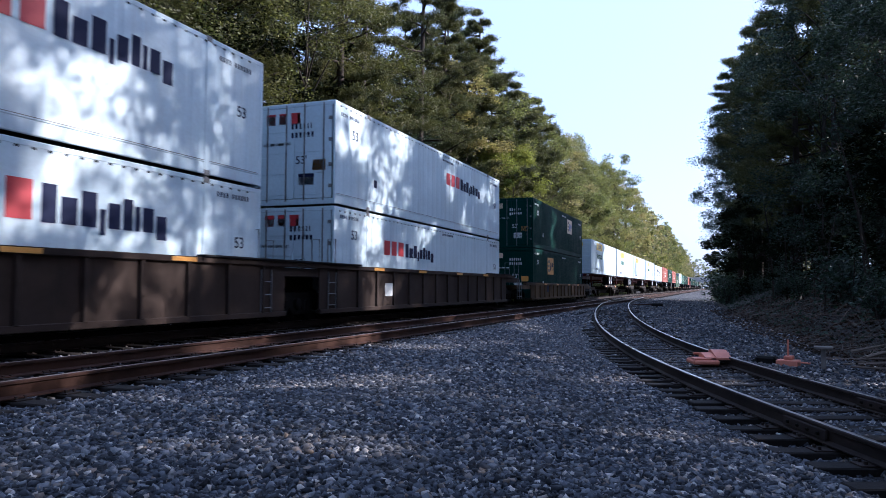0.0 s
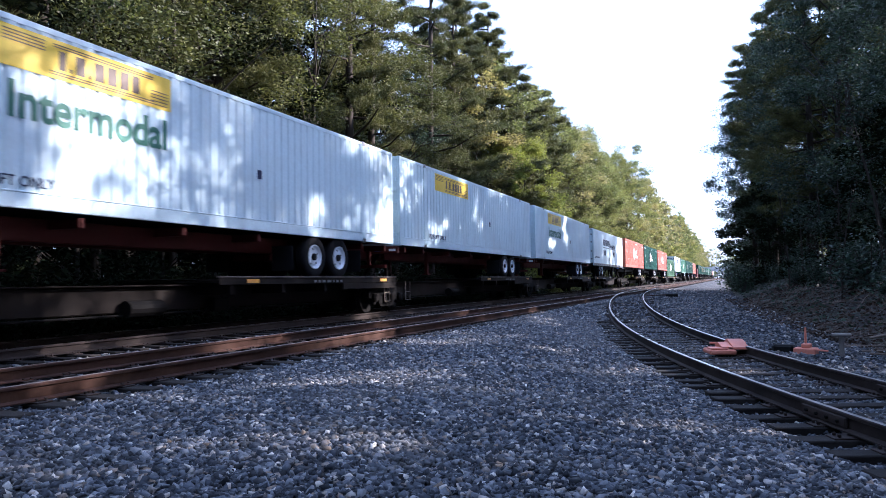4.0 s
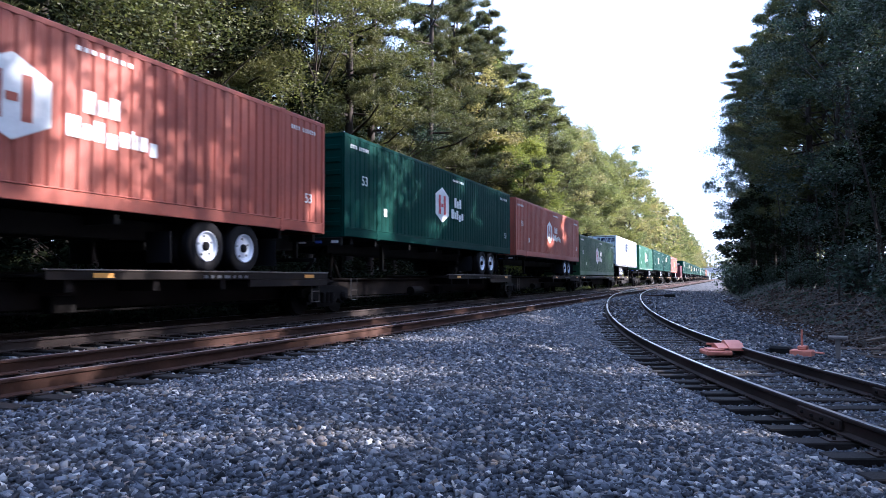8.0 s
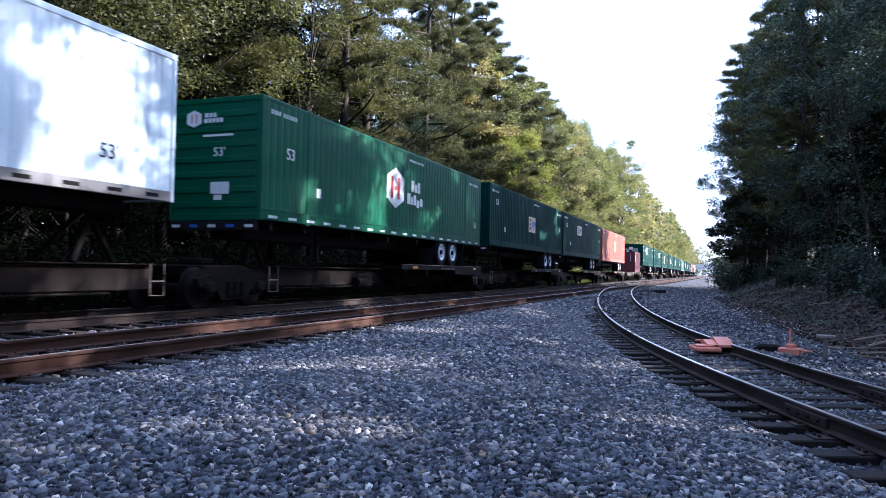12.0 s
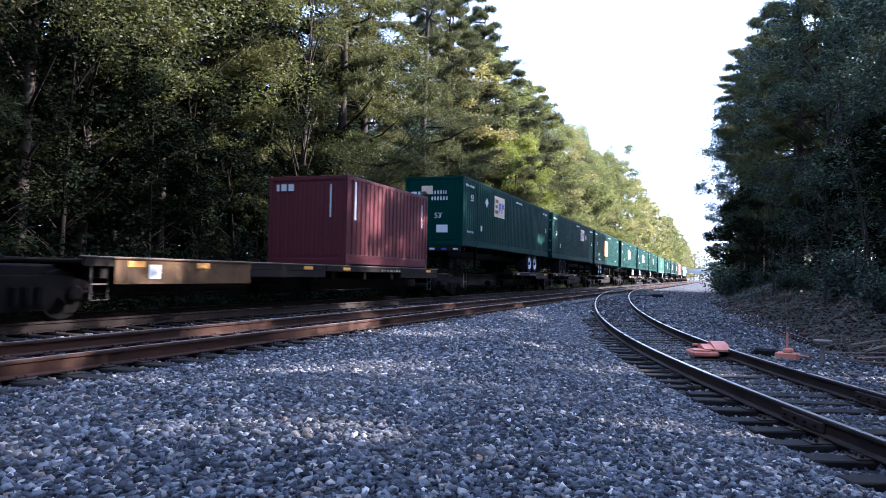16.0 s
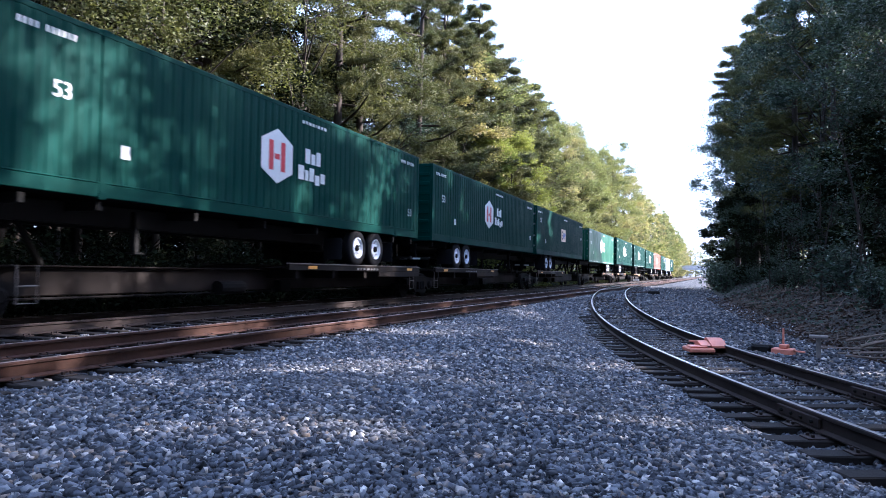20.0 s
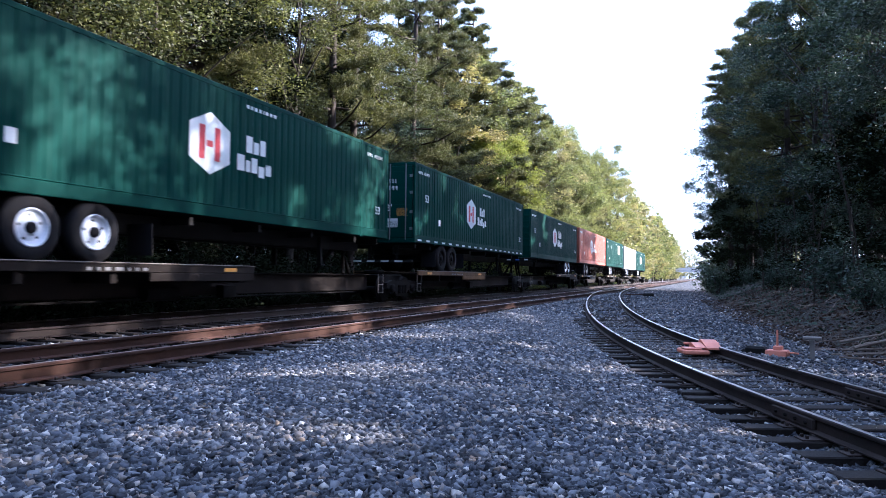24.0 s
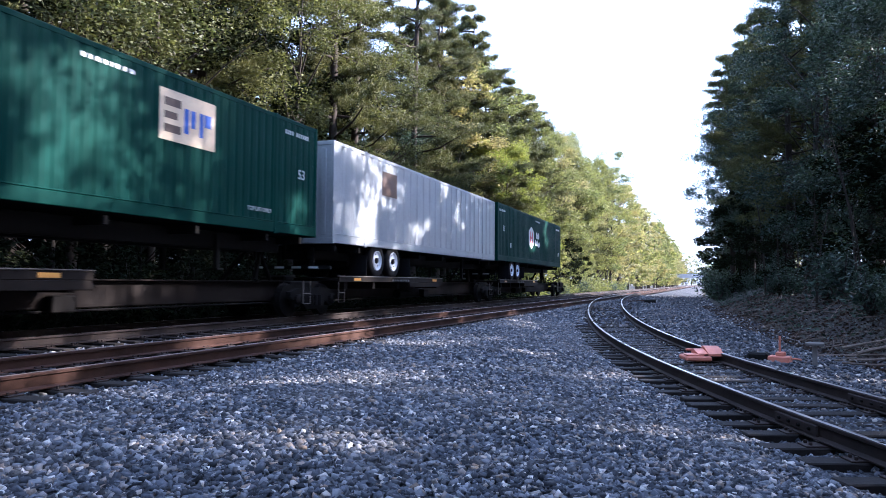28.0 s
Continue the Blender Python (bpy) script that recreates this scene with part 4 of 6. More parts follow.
def hub_marks(root, ink=LOGORED, inc=False, y=7.3, big=1.0):
    hexagon(root, y, 1.56, 1.32, 1.32, ink)
    bars(root, "lettering", y + 1.25, 1.58, [0.26 * big, 0.22 * big, 0.24 * big], 0.38 * big, DECALWHITE, 0.03, word=True, label="white lettering as plain bars")
    bars(root, "lettering", y + 0.92, 1.62 - 0.48 * big, [0.3 * big, 0.18 * big, 0.25 * big, 0.25 * big, 0.25 * big] + ([0.05, 0.08, 0.2, 0.2] if inc else []), 0.36 * big, DECALWHITE, 0.03, word=True, label="white lettering as plain bars")
    small_marks(root, high=1.66, low=0.85)


def emp_marks(root, y, z, w, h, panel, **marks):
    sign = patch(root, "sign_panel", y, z, w, h, panel, label="painted square sign with plain bars")
    x = SIDE + 0.008
    for u0, u1, v0, v1 in ((0.08, 0.36, 0.68, 0.84), (0.08, 0.30, 0.43, 0.57), (0.08, 0.36, 0.16, 0.32)):
        part("emblem_bar", Shape().box(x, x + 0.003, y + u0 * w, y + u1 * w, z + v0 * h, z + v1 * h), BROWNSIGN, sign)
    for u0, u1, v0, v1 in ((0.42, 0.50, 0.22, 0.72), (0.54, 0.62, 0.36, 0.72), (0.70, 0.77, 0.22, 0.72), (0.79, 0.92, 0.46, 0.72)):
        part("emblem_bar", Shape().box(x, x + 0.003, y + u0 * w, y + u1 * w, z + v0 * h, z + v1 * h), BLUE if panel is not ORANGESIGN else NAVY, sign)
    small_marks(root, **marks)


def small_marks(root, ink=DECALWHITE, near=1.0, high=2.08, low=1.55):
    written(root, "53", near, high, 0.36, ink)
    bars(root, "numbering", 14.6 - 0.0, 2.5, [0.055] * 4 + [0.0] * 2 + [0.055] * 6, 0.105, ink, 0.048)
    bars(root, "numbering", 0.35, 2.52, [0.055] * 4 + [0.0] * 2 + [0.055] * 6, 0.105, ink, 0.048)
    written(root, "53", 15.2, low, 0.32, ink)
    patch(root, "placard", 2.45, 0.75, 0.2, 0.24, ink)
    bars(root, "notice", 8.4, 2.58, [0.1, 0.08, 0.12, 0.1, 0.04, 0.12, 0.1, 0.12], 0.08, ink, 0.06)


def end_marks(root, ink=DECALWHITE, door=False):
    written(root, "53'", 0.05, 1.25, 0.36, ink, end=True)
    bars(root, "numbering", -0.1, 2.15, [0.08] * 4 + [0.05] * 2, 0.15, ink, 0.05, 0, True)
    bars(root, "numbering", -0.1, 1.9, [0.08] * 6, 0.15, ink, 0.05, 0, True)
    patch(root, "placard", 0.15, 0.55, 0.5, 0.32, ink, end=True)
    if door:
        patch(root, "placard", 0.6, 0.95, 0.42, 0.3, ORANGESIGN, end=True)
        bars(root, "notice", -1.05, 1.7, [0.2, 0.18, 0.25, 0.2], 0.08, ink, 0.04, 0, True)
    else:
        bars(root, "notice", -1.05, 2.15, [0.3, 0.1, 0.25], 0.12, ink, 0.05, 0, True)


def freight_logo(root, y, z, w, h):
    """Red blocks and dark blue blocks of a company sign."""
    u = w / 5.4
    bars(root, "lettering", y, z, [0.55 * u, 0.5 * u, 0.55 * u], h, LOGORED, 0.09 * u, label="red lettering as plain bars")
    bars(root, "lettering", y + 1.9 * u, z - h * 0.04, [0.34 * u, 0.38 * u, 0.38 * u, 0.14 * u, 0.32 * u, 0.26 * u, 0.14 * u, 0.32 * u, 0.32 * u], h, NAVY, 0.045 * u, word=True, label="dark blue lettering as plain bars")


def yellow_sign(root, lift=0.0, word=True):
    s = patch(root, "sign_panel", 3.0, 2.12 + lift, 3.5, 0.62, YELLOW, label="yellow sign with dark bars")
    y = 4.05
    for w in (0.13, 0.05, 0.18, 0.05, 0.2, 0.2, 0.2, 0.17):
        hgt = 0.3 if w > 0.06 else 0.06
        part("emblem_bar", Shape().box(SIDE + 0.008, SIDE + 0.011, y, y + w, 2.28 + lift, 2.28 + lift + hgt), BROWNSIGN, s)
        y += w + 0.07
    for y0, y1, zs in ((3.08, 3.8, (2.66, 2.61, 2.56, 2.51)), (3.95, 6.05, (2.66, 2.62)), (3.9, 6.1, (2.22, 2.18)), (6.0, 6.42, (2.42, 2.36, 2.30, 2.24, 2.18))):
        for z in zs:
            part("emblem_bar", Shape().box(SIDE + 0.008, SIDE + 0.010, y0, y1, z + lift, z + 0.018 + lift), BROWNSIGN, s)
    if word:
        written(root, "Intermodal", 3.15, 1.62 + lift, 3.25, DARKGREEN, bold=1.05)
    written(root, "TOP LIFT ONLY", 2.4, 0.42, 1.6, NAVY)
    patch(root, "placard", 9.2, 1.2, 0.16, 0.2, NAVY)


MOVING = []          # everything that rides on the train, with its start


def load(ob, o):
    MOVING.append((ob, o))
    return ob


REAR_DECK, LEAD_DECK = (7.9, 16.3), (0.4, 8.8)


def boxed_unit(o, wheels, paint, label, marks, end="plain", zb=2.1, frame_paint=BLACK, rims=RIMWHITE, last=False, end_ink=DECALWHITE, deck_paint=DECKBROWN, slide=0.0, **more):
    load(spine_car(o, wheels, [REAR_DECK if wheels == "rear" else LEAD_DECK], last, deck_paint), o)
    load(chassis(o, zb, wheels, frame_paint, rims, "dark red container chassis on a rail car deck" if frame_paint is REDFRAME else "black container chassis on a rail car deck", slide), o)
    c = load(container(o, zb, paint, label, end=end, **more), o)
    marks(c)
    if end_ink:
        end_marks(c, end_ink, end == "door")
    return c


# double stacks
for o, y, z, w, h, low, paint in ((-2.2, 8.75, 1.72, 4.95, 0.62, (8.6, 1.62, 5.05, 0.62), WHITE), (17.36, 8.8, 1.72, 4.75, 0.46, (3.2, 1.62, 4.75, 0.46), WHITE)):
    load(well_car(o, 1.5, WELLBROWN), o)
    a = load(container(o, 0.3, WHITE, "white container in the well of a rail car", high=2.84, end="door", pitch=0.45, depth=0.008), o)
    freight_logo(a, *low)
    b = load(container(o, 3.2, WHITE, "white container stacked on another white container", end="door", pitch=0.45, depth=0.008), o)
    freight_logo(b, y, z, w, h)
    for x in (-1.22, 1.22):
        for k in (2.06, 14.25):
            part("stacking_cone", Shape().box(x - 0.06, x + 0.06, k - 0.07, k + 0.07, -0.062, 0.0, 0.01), STEEL, b)
    for c, up in ((a, 2.70), (b, 2.765)):
        dots = Shape()
        for k in range(52):
            dots.box(SIDE + 0.003, SIDE + 0.014, 0.3 + k * 0.3, 0.36 + k * 0.3, up, up + 0.035)
        tagged(part("lashing_strip", dots, RUBBER, c, "row of small dark lashing rings"), kind="stuff")
        # Grey strip paints the shadow line between side wall and bottom rail.
        part("seam", Shape().box(SIDE + 0.003, SIDE + 0.006, 0.12, 16.0, 0.292, 0.306), STEEL, c, "thin grey seam above the bottom rail")
    for c in (a, b):
        end_marks(c, NAVY, True)
        small_marks(c, NAVY)
        bars(c, "lettering", -0.95, 2.3, [0.35, 0.3, 0.35], 0.32, LOGORED, 0.08, 0, True)
load(well_car(40.46, 1.15, CARTAN), 40.46)
_a = load(container(40.46, 0.3, TEAL, "dark green container in the well of a rail car", high=2.86), 40.46)
emp_marks(_a, 3.8, 1.42, 1.75, 1.05, ORANGESIGN)
_b = load(container(40.46, 3.2, TEAL, "dark green container stacked on another green container", end="door"), 40.46)
emp_marks(_b, 10.25, 1.55, 1.65, 0.98, CREAM)
for _c in (_a, _b):
    end_marks(_c, DECALWHITE, True)
    patch(_c, "sign_panel", -0.95, 2.3, 0.45, 0.3, CREAM, end=True)

# single loads, in running order
WB = "white ribbed container on a dark red chassis"
for o, word in ((61.08, True), (78.13, True), (94.81, False), (112.02, True)):
    c = boxed_unit(o, "rear", WHITE, WB + (" with a green word" if word else ""), lambda c, w=word: yellow_sign(c, 0, w), "ribs", frame_paint=REDFRAME, end_ink=None)
    patch(c, "sign_panel", -0.6, 2.35, 1.2, 0.26, YELLOW, end=True, label="yellow sign on the end wall")

load(spine_car(129.74, "lead", [LEAD_DECK]), 129.74)
_t = load(semi_trailer(129.74, 2.0, WHITE, "smooth white van trailer with dark blue marks", "lead", NAVY), 129.74)
bars(_t, "lettering", 4.7, 1.72, [0.42, 0.3, 0.3, 0.12, 0.45, 0.42, 0.4, 0.36], 0.5, NAVY, 0.08, 0.08, label="dark blue lettering as plain bars")
bars(_t, "lettering", 8.1, 1.62, [0.24, 0.26, 0.09, 0.26, 0.26, 0.24, 0.17, 0.24, 0.0, 0.09, 0.26, 0.24], 0.36, NAVY, 0.07, word=True, label="dark blue lettering as plain bars")
patch(_t, "underline", 4.7, 1.52, 6.65, 0.05, NAVY)
for y in (5.1, 5.7, 10.05, 10.65):
    part("round_mark", Shape().lathe_x(y, 1.12, [(SIDE + 0.003, 0.27), (SIDE + 0.007, 0.27)], 24), NAVY, _t, "dark blue disc")
written(_t, "53'", 7.6, 0.6, 0.5, NAVY)
written(_t, "53'", 0.5, 0.5, 0.4, NAVY)
bars(_t, "notice", 0.8, 0.62, [0.1] * 14, 0.1, NAVY, 0.05)

for o, paint, wheels, inc, z in ((148.01, RED, "rear", True, 2.1), (165.21, TEAL, "rear", False, 2.1), (182.42, RED, "rear", True, 2.1)):
    c = boxed_unit(o, wheels, paint, "faded red corrugated container with a white hexagon" if paint is RED else "dark green corrugated container with a white hexagon",
                   lambda c, p=paint, i=inc: hub_marks(c, p if p is RED else LOGORED, i), "ribs" if paint is TEAL else "plain", z, end_ink=DECALWHITE if paint is TEAL else None, slide=0.4 if paint is TEAL else 0.0)
    if paint is RED:
        end_hexagon(c, RED)
load(spine_car(199.02, "", [(0.3, 16.3)]), 199.02)
_l = load(container(199.02, 1.18, OLIVE, "faded green container sitting low on the rail car", end="ribs"), 199.02)
hub_marks(_l)
load(spine_car(216.67, "lead", [LEAD_DECK]), 216.67)
_m = load(semi_trailer(216.67, 2.13, WHITE, "white ribbed van trailer with a slanting dark blue sign", "lead", RUBBER, 0.3), 216.67)
bars(_m, "lettering", 6.2, 1.52, [0.72, 1.0, 0.2, 0.66, 0.72], 0.92, NAVY, 0.12, 0.16, label="slanting dark blue lettering as plain bars")
bars(_m, "lettering", 8.0, 0.95, [0.2] * 8, 0.22, NAVY, 0.09, label="dark blue lettering as plain bars")
bars(_m, "lettering", -0.5, 2.25, [0.3, 0.4, 0.1, 0.3, 0.3], 0.36, NAVY, 0.06, 0.08, True)
patch(_m, "placard", -0.25, 0.42, 0.32, 0.32, ORANGESIGN, end=True)
written(_m, "53'", 14.35, 0.72, 0.42, NAVY)
_n = boxed_unit(235.62, "rear", GREEN, "bright green container with a white hexagon and tape dashes", hub_marks, "ribs", zb=2.0, end_ink=None, depth=0.01)
end_hexagon(_n, LOGORED)
tape_dashes(_n)
GREEN_SIGN = "dark green corrugated container with a square sign"
boxed_unit(253.13, "rear", TEAL, GREEN_SIGN, lambda c: emp_marks(c, 7.22, 1.02, 1.5, 0.85, CREAM))
boxed_unit(269.76, "rear", TEAL, GREEN_SIGN, lambda c: emp_marks(c, 5.05, 1.6, 1.75, 0.7, CREAM), deck_paint=CARTAN)
_q = boxed_unit(287.08, "rear", RED, "faded red container with a small yellow sign", lambda c: emp_marks(c, 7.65, 1.05, 1.25, 0.95, YELLOW, near=2.3, high=0.8), zb=2.05)
patch(_q, "sign_panel", -0.5, 1.98, 0.8, 0.5, YELLOW, end=True)
_deck = load(spine_car(304.6, "", [(0.3, 8.2), (8.25, 16.4)]), 304.6)
part("fascia", Shape().box(1.322, 1.34, 0.95, 4.85, 0.62, 1.06, 0.006).box(1.322, 1.37, 0.9, 4.9, 1.062, 1.09, 0.006), CARTAN, _deck, "worn tan painted side plate")
part("number_panel", Shape().box(1.341, 1.345, 1.75, 2.05, 0.72, 0.98), DECALWHITE, _deck, "white stencilled square")
for _p in (1.25, 3.05):
    part("reflector", Shape().box(1.341, 1.345, _p, _p + 0.4, 0.93, 1.04), ORANGESIGN, _deck, "orange yellow reflector patch")
_r = load(container(313.9, 1.13, MAROON, "short maroon container at the end of an empty deck", 6.06, 2.55, posts=()), 313.9)
bars(_r, "lettering", -1.05, 2.12, [0.1, 0.2, 0.2], 0.2, DECALWHITE, 0.05, 0, True, label="white lettering as plain bars")
bars(_r, "numbering", 0.45, 1.3, [0.13], 1.1, DECALWHITE)
bars(_r, "numbering", 5.5, 1.4, [0.06], 0.8, DECALWHITE)
bars(_r, "numbering", 0.75, 1.35, [0.05], 0.95, DECALWHITE, 0.05, 0, True)
_s = boxed_unit(323.8, "rear", TEAL, GREEN_SIGN, lambda c: emp_marks(c, 4.5, 1.58, 1.7, 0.98, CREAM))
patch(_s, "sign_panel", -0.55, 2.15, 0.5, 0.36, CREAM, end=True)
diamond(_s, 3.3, 2.1, 0.24)
written(_s, "TOP LIFT ONLY", 0.55, 0.62, 0.9, DECALWHITE)
part("diamond_placard", Shape().box(-0.17, 0.17, -0.012, -0.008, -0.17, 0.17), DECALWHITE, _s, "white diamond placard", pose(-0.75, 0, 1.85, 0, 45, 0))
_d = boxed_unit(341.09, "lead", TEAL, GREEN_SIGN, lambda c: emp_marks(c, 10.25, 1.62, 1.55, 0.85, CREAM, near=1.1, high=1.62), "door", rims=TRUCKSTEEL)
diamond(_d, 12.6, 1.95, 0.24)
_o = boxed_unit(358.17, "lead", TEAL, "dark green container with a large orange sign", lambda c: emp_marks(c, 5.95, 0.82, 1.9, 1.4, ORANGESIGN, near=1.15, high=1.72), "ribs", slide=-0.3)
written(_o, "TOP LIFT ONLY", 2.35, 0.42, 0.95, DECALWHITE)
written(_o, "TOP LIFT ONLY", 13.2, 0.46, 0.85, DECALWHITE)
GREEN_HEX = "dark green corrugated container with a white hexagon"
end_hexagon(boxed_unit(376.72, "rear", TEAL, GREEN_HEX, hub_marks, "ribs", end_ink=None), LOGORED)
boxed_unit(394.23, "lead", TEAL, GREEN_HEX, hub_marks, "ribs", end_ink=None)
boxed_unit(411.22, "lead", TEAL, GREEN_SIGN, lambda c: emp_marks(c, 7.5, 1.08, 1.5, 0.85, CREAM), "door")
load(spine_car(430.6, "rear", [REAR_DECK]), 430.6)
_y = load(semi_trailer(430.6, 2.0, GREEN, "bright green van trailer with a white hexagon", "rear", end="door"), 430.6)
hub_marks(_y)
boxed_unit(449.41, "lead", TEAL, GREEN_HEX, lambda c: hub_marks(c, y=7.15), "door")
_u = boxed_unit(467.87, "lead", TEAL, GREEN_HEX, lambda c: hub_marks(c, y=6.6), "door", rims=TRUCKSTEEL, deck_paint=CARTAN)
tape_dashes(_u)
_b2 = boxed_unit(485.94, "rear", TEAL, GREEN_HEX, lambda c: hub_marks(c, big=1.3), "ribs", zb=2.05, end_ink=None)
end_hexagon(_b2, NAVY)
boxed_unit(503.47, "lead", RED, "faded red corrugated container with a white hexagon", lambda c: hub_marks(c, RED, True, 6.7), "ribs", end_ink=NAVY, rims=STEEL)
_d = boxed_unit(520.48, "lead", TEAL, GREEN_SIGN, lambda c: emp_marks(c, 10.25, 1.55, 1.65, 1.0, CREAM), "ribs", end_ink=None)
diamond(_d, 3.9, 2.15, 0.24)
written(_d, "TOP LIFT ONLY", 13.1, 0.5, 0.95, DECALWHITE)
_e = boxed_unit(537.54, "lead", SILVER, "silver panelled container with a small dark sign", lambda c: patch(c, "sign_panel", 3.2, 1.72, 1.15, 0.78, BROWNSIGN), pitch=0.62, depth=0.03, zb=2.0, end_ink=None)
boxed_unit(554.22, "lead", TEAL, "dark green container with a white hexagon on the last rail car", hub_marks, zb=2.05, last=True)

# ---- trees ----


def leaf_cards(rng, centers, size, aspect=0.45, flat=0.4):
    n = len(centers)
    u = rng.normal(size=(n, 3)) * (1, 1, flat)
    u /= np.linalg.norm(u, axis=1)[:, None] + 1e-9
    w = rng.normal(size=(n, 3))
    w -= u * (u * w).sum(1)[:, None]
    w /= np.linalg.norm(w, axis=1)[:, None] + 1e-9
    s = (size * rng.uniform(0.6, 1.35, n))[:, None]
    v = np.stack([centers - u * s * 0.5, centers + w * s * aspect * 0.5, centers + u * s * 0.5, centers - w * s * aspect * 0.5], 1)
    return v.reshape(-1, 3), np.arange(n * 4).reshape(n, 4)


def broadleaf(name, seed, high, spread, lumps, per, size, leaf, low=0.3, bark=GREYBARK):
    """A tree with a forked trunk and a lumpy, gapped crown."""
    rng = np.random.default_rng(seed)
    root = thing(name, pose(0, 0, 0), "", "tree")
    wood = Shape()
    lean = rng.normal(size=2) * 0.03 * high
    trunk = [(lean[0] * f ** 2, lean[1] * f ** 2, high * f) for f in (-0.03, 0.1, 0.3, 0.5, 0.7, 0.9)]
    r = high * 0.010
    wood.tube(trunk, [r * 1.35, r, r * 0.85, r * 0.65, r * 0.4, r * 0.12], 8)
    cen = []
    for i in range(lumps):
        f = rng.uniform(low, 1.0)
        prof = math.sin(math.pi * min(max((f - low * 0.7) / (1.04 - low * 0.7), 0), 1)) ** 0.7
        a = rng.uniform(0, 2 * math.pi)
        d = spread * prof * (0.35 + 0.65 * rng.uniform(0.2, 1.0) ** 0.5)
        c = np.array([lean[0] * f * f + d * math.cos(a), lean[1] * f * f + d * math.sin(a), high * f])
        cen.append((c, rng.uniform(0.5, 1.1) * spread * 0.21))
        if i % 3 == 0:
            b = max(f - rng.uniform(0.1, 0.25), low * 0.6)
            p0 = Vector((lean[0] * b * b, lean[1] * b * b, high * b))
            p1 = Vector(c)
            pm = p0.lerp(p1, 0.55) + Vector((0, 0, rng.uniform(-0.3, 0.4)))
            wood.tube([p0, pm, p1], [r * 0.30, r * 0.16, r * 0.04], 5, False)
    part("trunk", wood.mesh("trunk", bark, True), bark, root)
    pts = []
    for c, rad in cen:
        q = rng.normal(size=(per, 3))
        q /= np.linalg.norm(q, axis=1)[:, None]
        q *= rad * rng.uniform(0.05, 1.15, per)[:, None] ** 0.6
        pts.append(c + q * (1.15, 1.15, 0.75))
    v, f = leaf_cards(rng, np.concatenate(pts), size)
    part("crown", array_mesh("crown", v, f, leaf), leaf, root)
    return root


def pine(name, seed, high, spread, limbs, tufts, length, bare=0.4):
    """A tall pine: bare lower trunk with stubs, uneven whorls of limbs, tufts of needles."""
    rng = np.random.default_rng(seed)
    root = thing(name, pose(0, 0, 0), "", "tree")
    wood = Shape()
    r = high * 0.0105
    bend = rng.normal(size=2) * 0.25
    wood.tube([(bend[0] * f * f, bend[1] * f * f, high * f) for f in (-0.03, 0.05, 0.25, 0.5, 0.75, 0.98)], [r * 1.4, r * 1.1, r, r * 0.8, r * 0.5, r * 0.1], 8)
    tips = []
    for i in range(limbs):
        f = bare + (1 - bare) * (i + rng.uniform(0, 0.9)) / limbs
        a = i * 2.4 + rng.normal() * 0.4
        g = (f - bare) / (1 - bare)
        d = spread * (1 - g) ** 0.6 * rng.uniform(0.5, 1.1) * min(1, 0.45 + 2.5 * g) + 0.3
        p0 = Vector((bend[0] * f * f, bend[1] * f * f, high * f))
        p1 = p0 + Vector((math.cos(a) * d, math.sin(a) * d, d * rng.uniform(-0.05, 0.35)))
        pm = p0.lerp(p1, 0.5) - Vector((0, 0, d * 0.06))
        wood.tube([p0, pm, p1], [r * 0.32, r * 0.2, r * 0.06], 5, False)
        for k in range(3):
            t = (0.5, 0.78, 1.0)[k] + rng.uniform(-0.1, 0.04)
            mid = p0.lerp(p1, t) + Vector(rng.normal(size=3) * (0.16, 0.16, 0.05)) * d * 0.5
            for j in range(tufts):
                q = mid + Vector(rng.normal(size=3) * (0.24, 0.24, 0.085)) * (0.5 + 0.19 * d)
                tips.append((np.array(q), np.array((p1 - p0).normalized())))
    for i in range(9):
        f = rng.uniform(bare * 0.4, bare)
        a = rng.uniform(0, 6.28)
        d = rng.uniform(0.3, 1.3)
        wood.tube([(0, 0, high * f), (math.cos(a) * d, math.sin(a) * d, high * f - 0.1 * d)], [r * 0.16, r * 0.04], 4, False)
    part("trunk", wood.mesh("trunk", BARK, True), BARK, root)
    n = 84
    c = np.repeat(np.array([t[0] for t in tips]), n, 0)
    c = c + rng.normal(size=c.shape) * (0.13, 0.13, 0.07)
    ax = np.repeat(np.array([t[1] for t in tips]), n, 0)
    out = rng.normal(size=c.shape) + ax * 0.7 + (0, 0, 0.45)
    out /= np.linalg.norm(out, axis=1)[:, None]
    side = np.cross(out, rng.normal(size=c.shape))
    side /= np.linalg.norm(side, axis=1)[:, None]
    ln = (length * rng.uniform(0.45, 1.05, len(c)))[:, None]
    v = np.stack([c - side * 0.010, c + side * 0.010, c + out * ln + side * 0.004, c + out * ln - side * 0.004], 1).reshape(-1, 3)
    part("crown", array_mesh("crown", v, np.arange(len(v)).reshape(-1, 4), NEEDLE), NEEDLE, root)
    return root


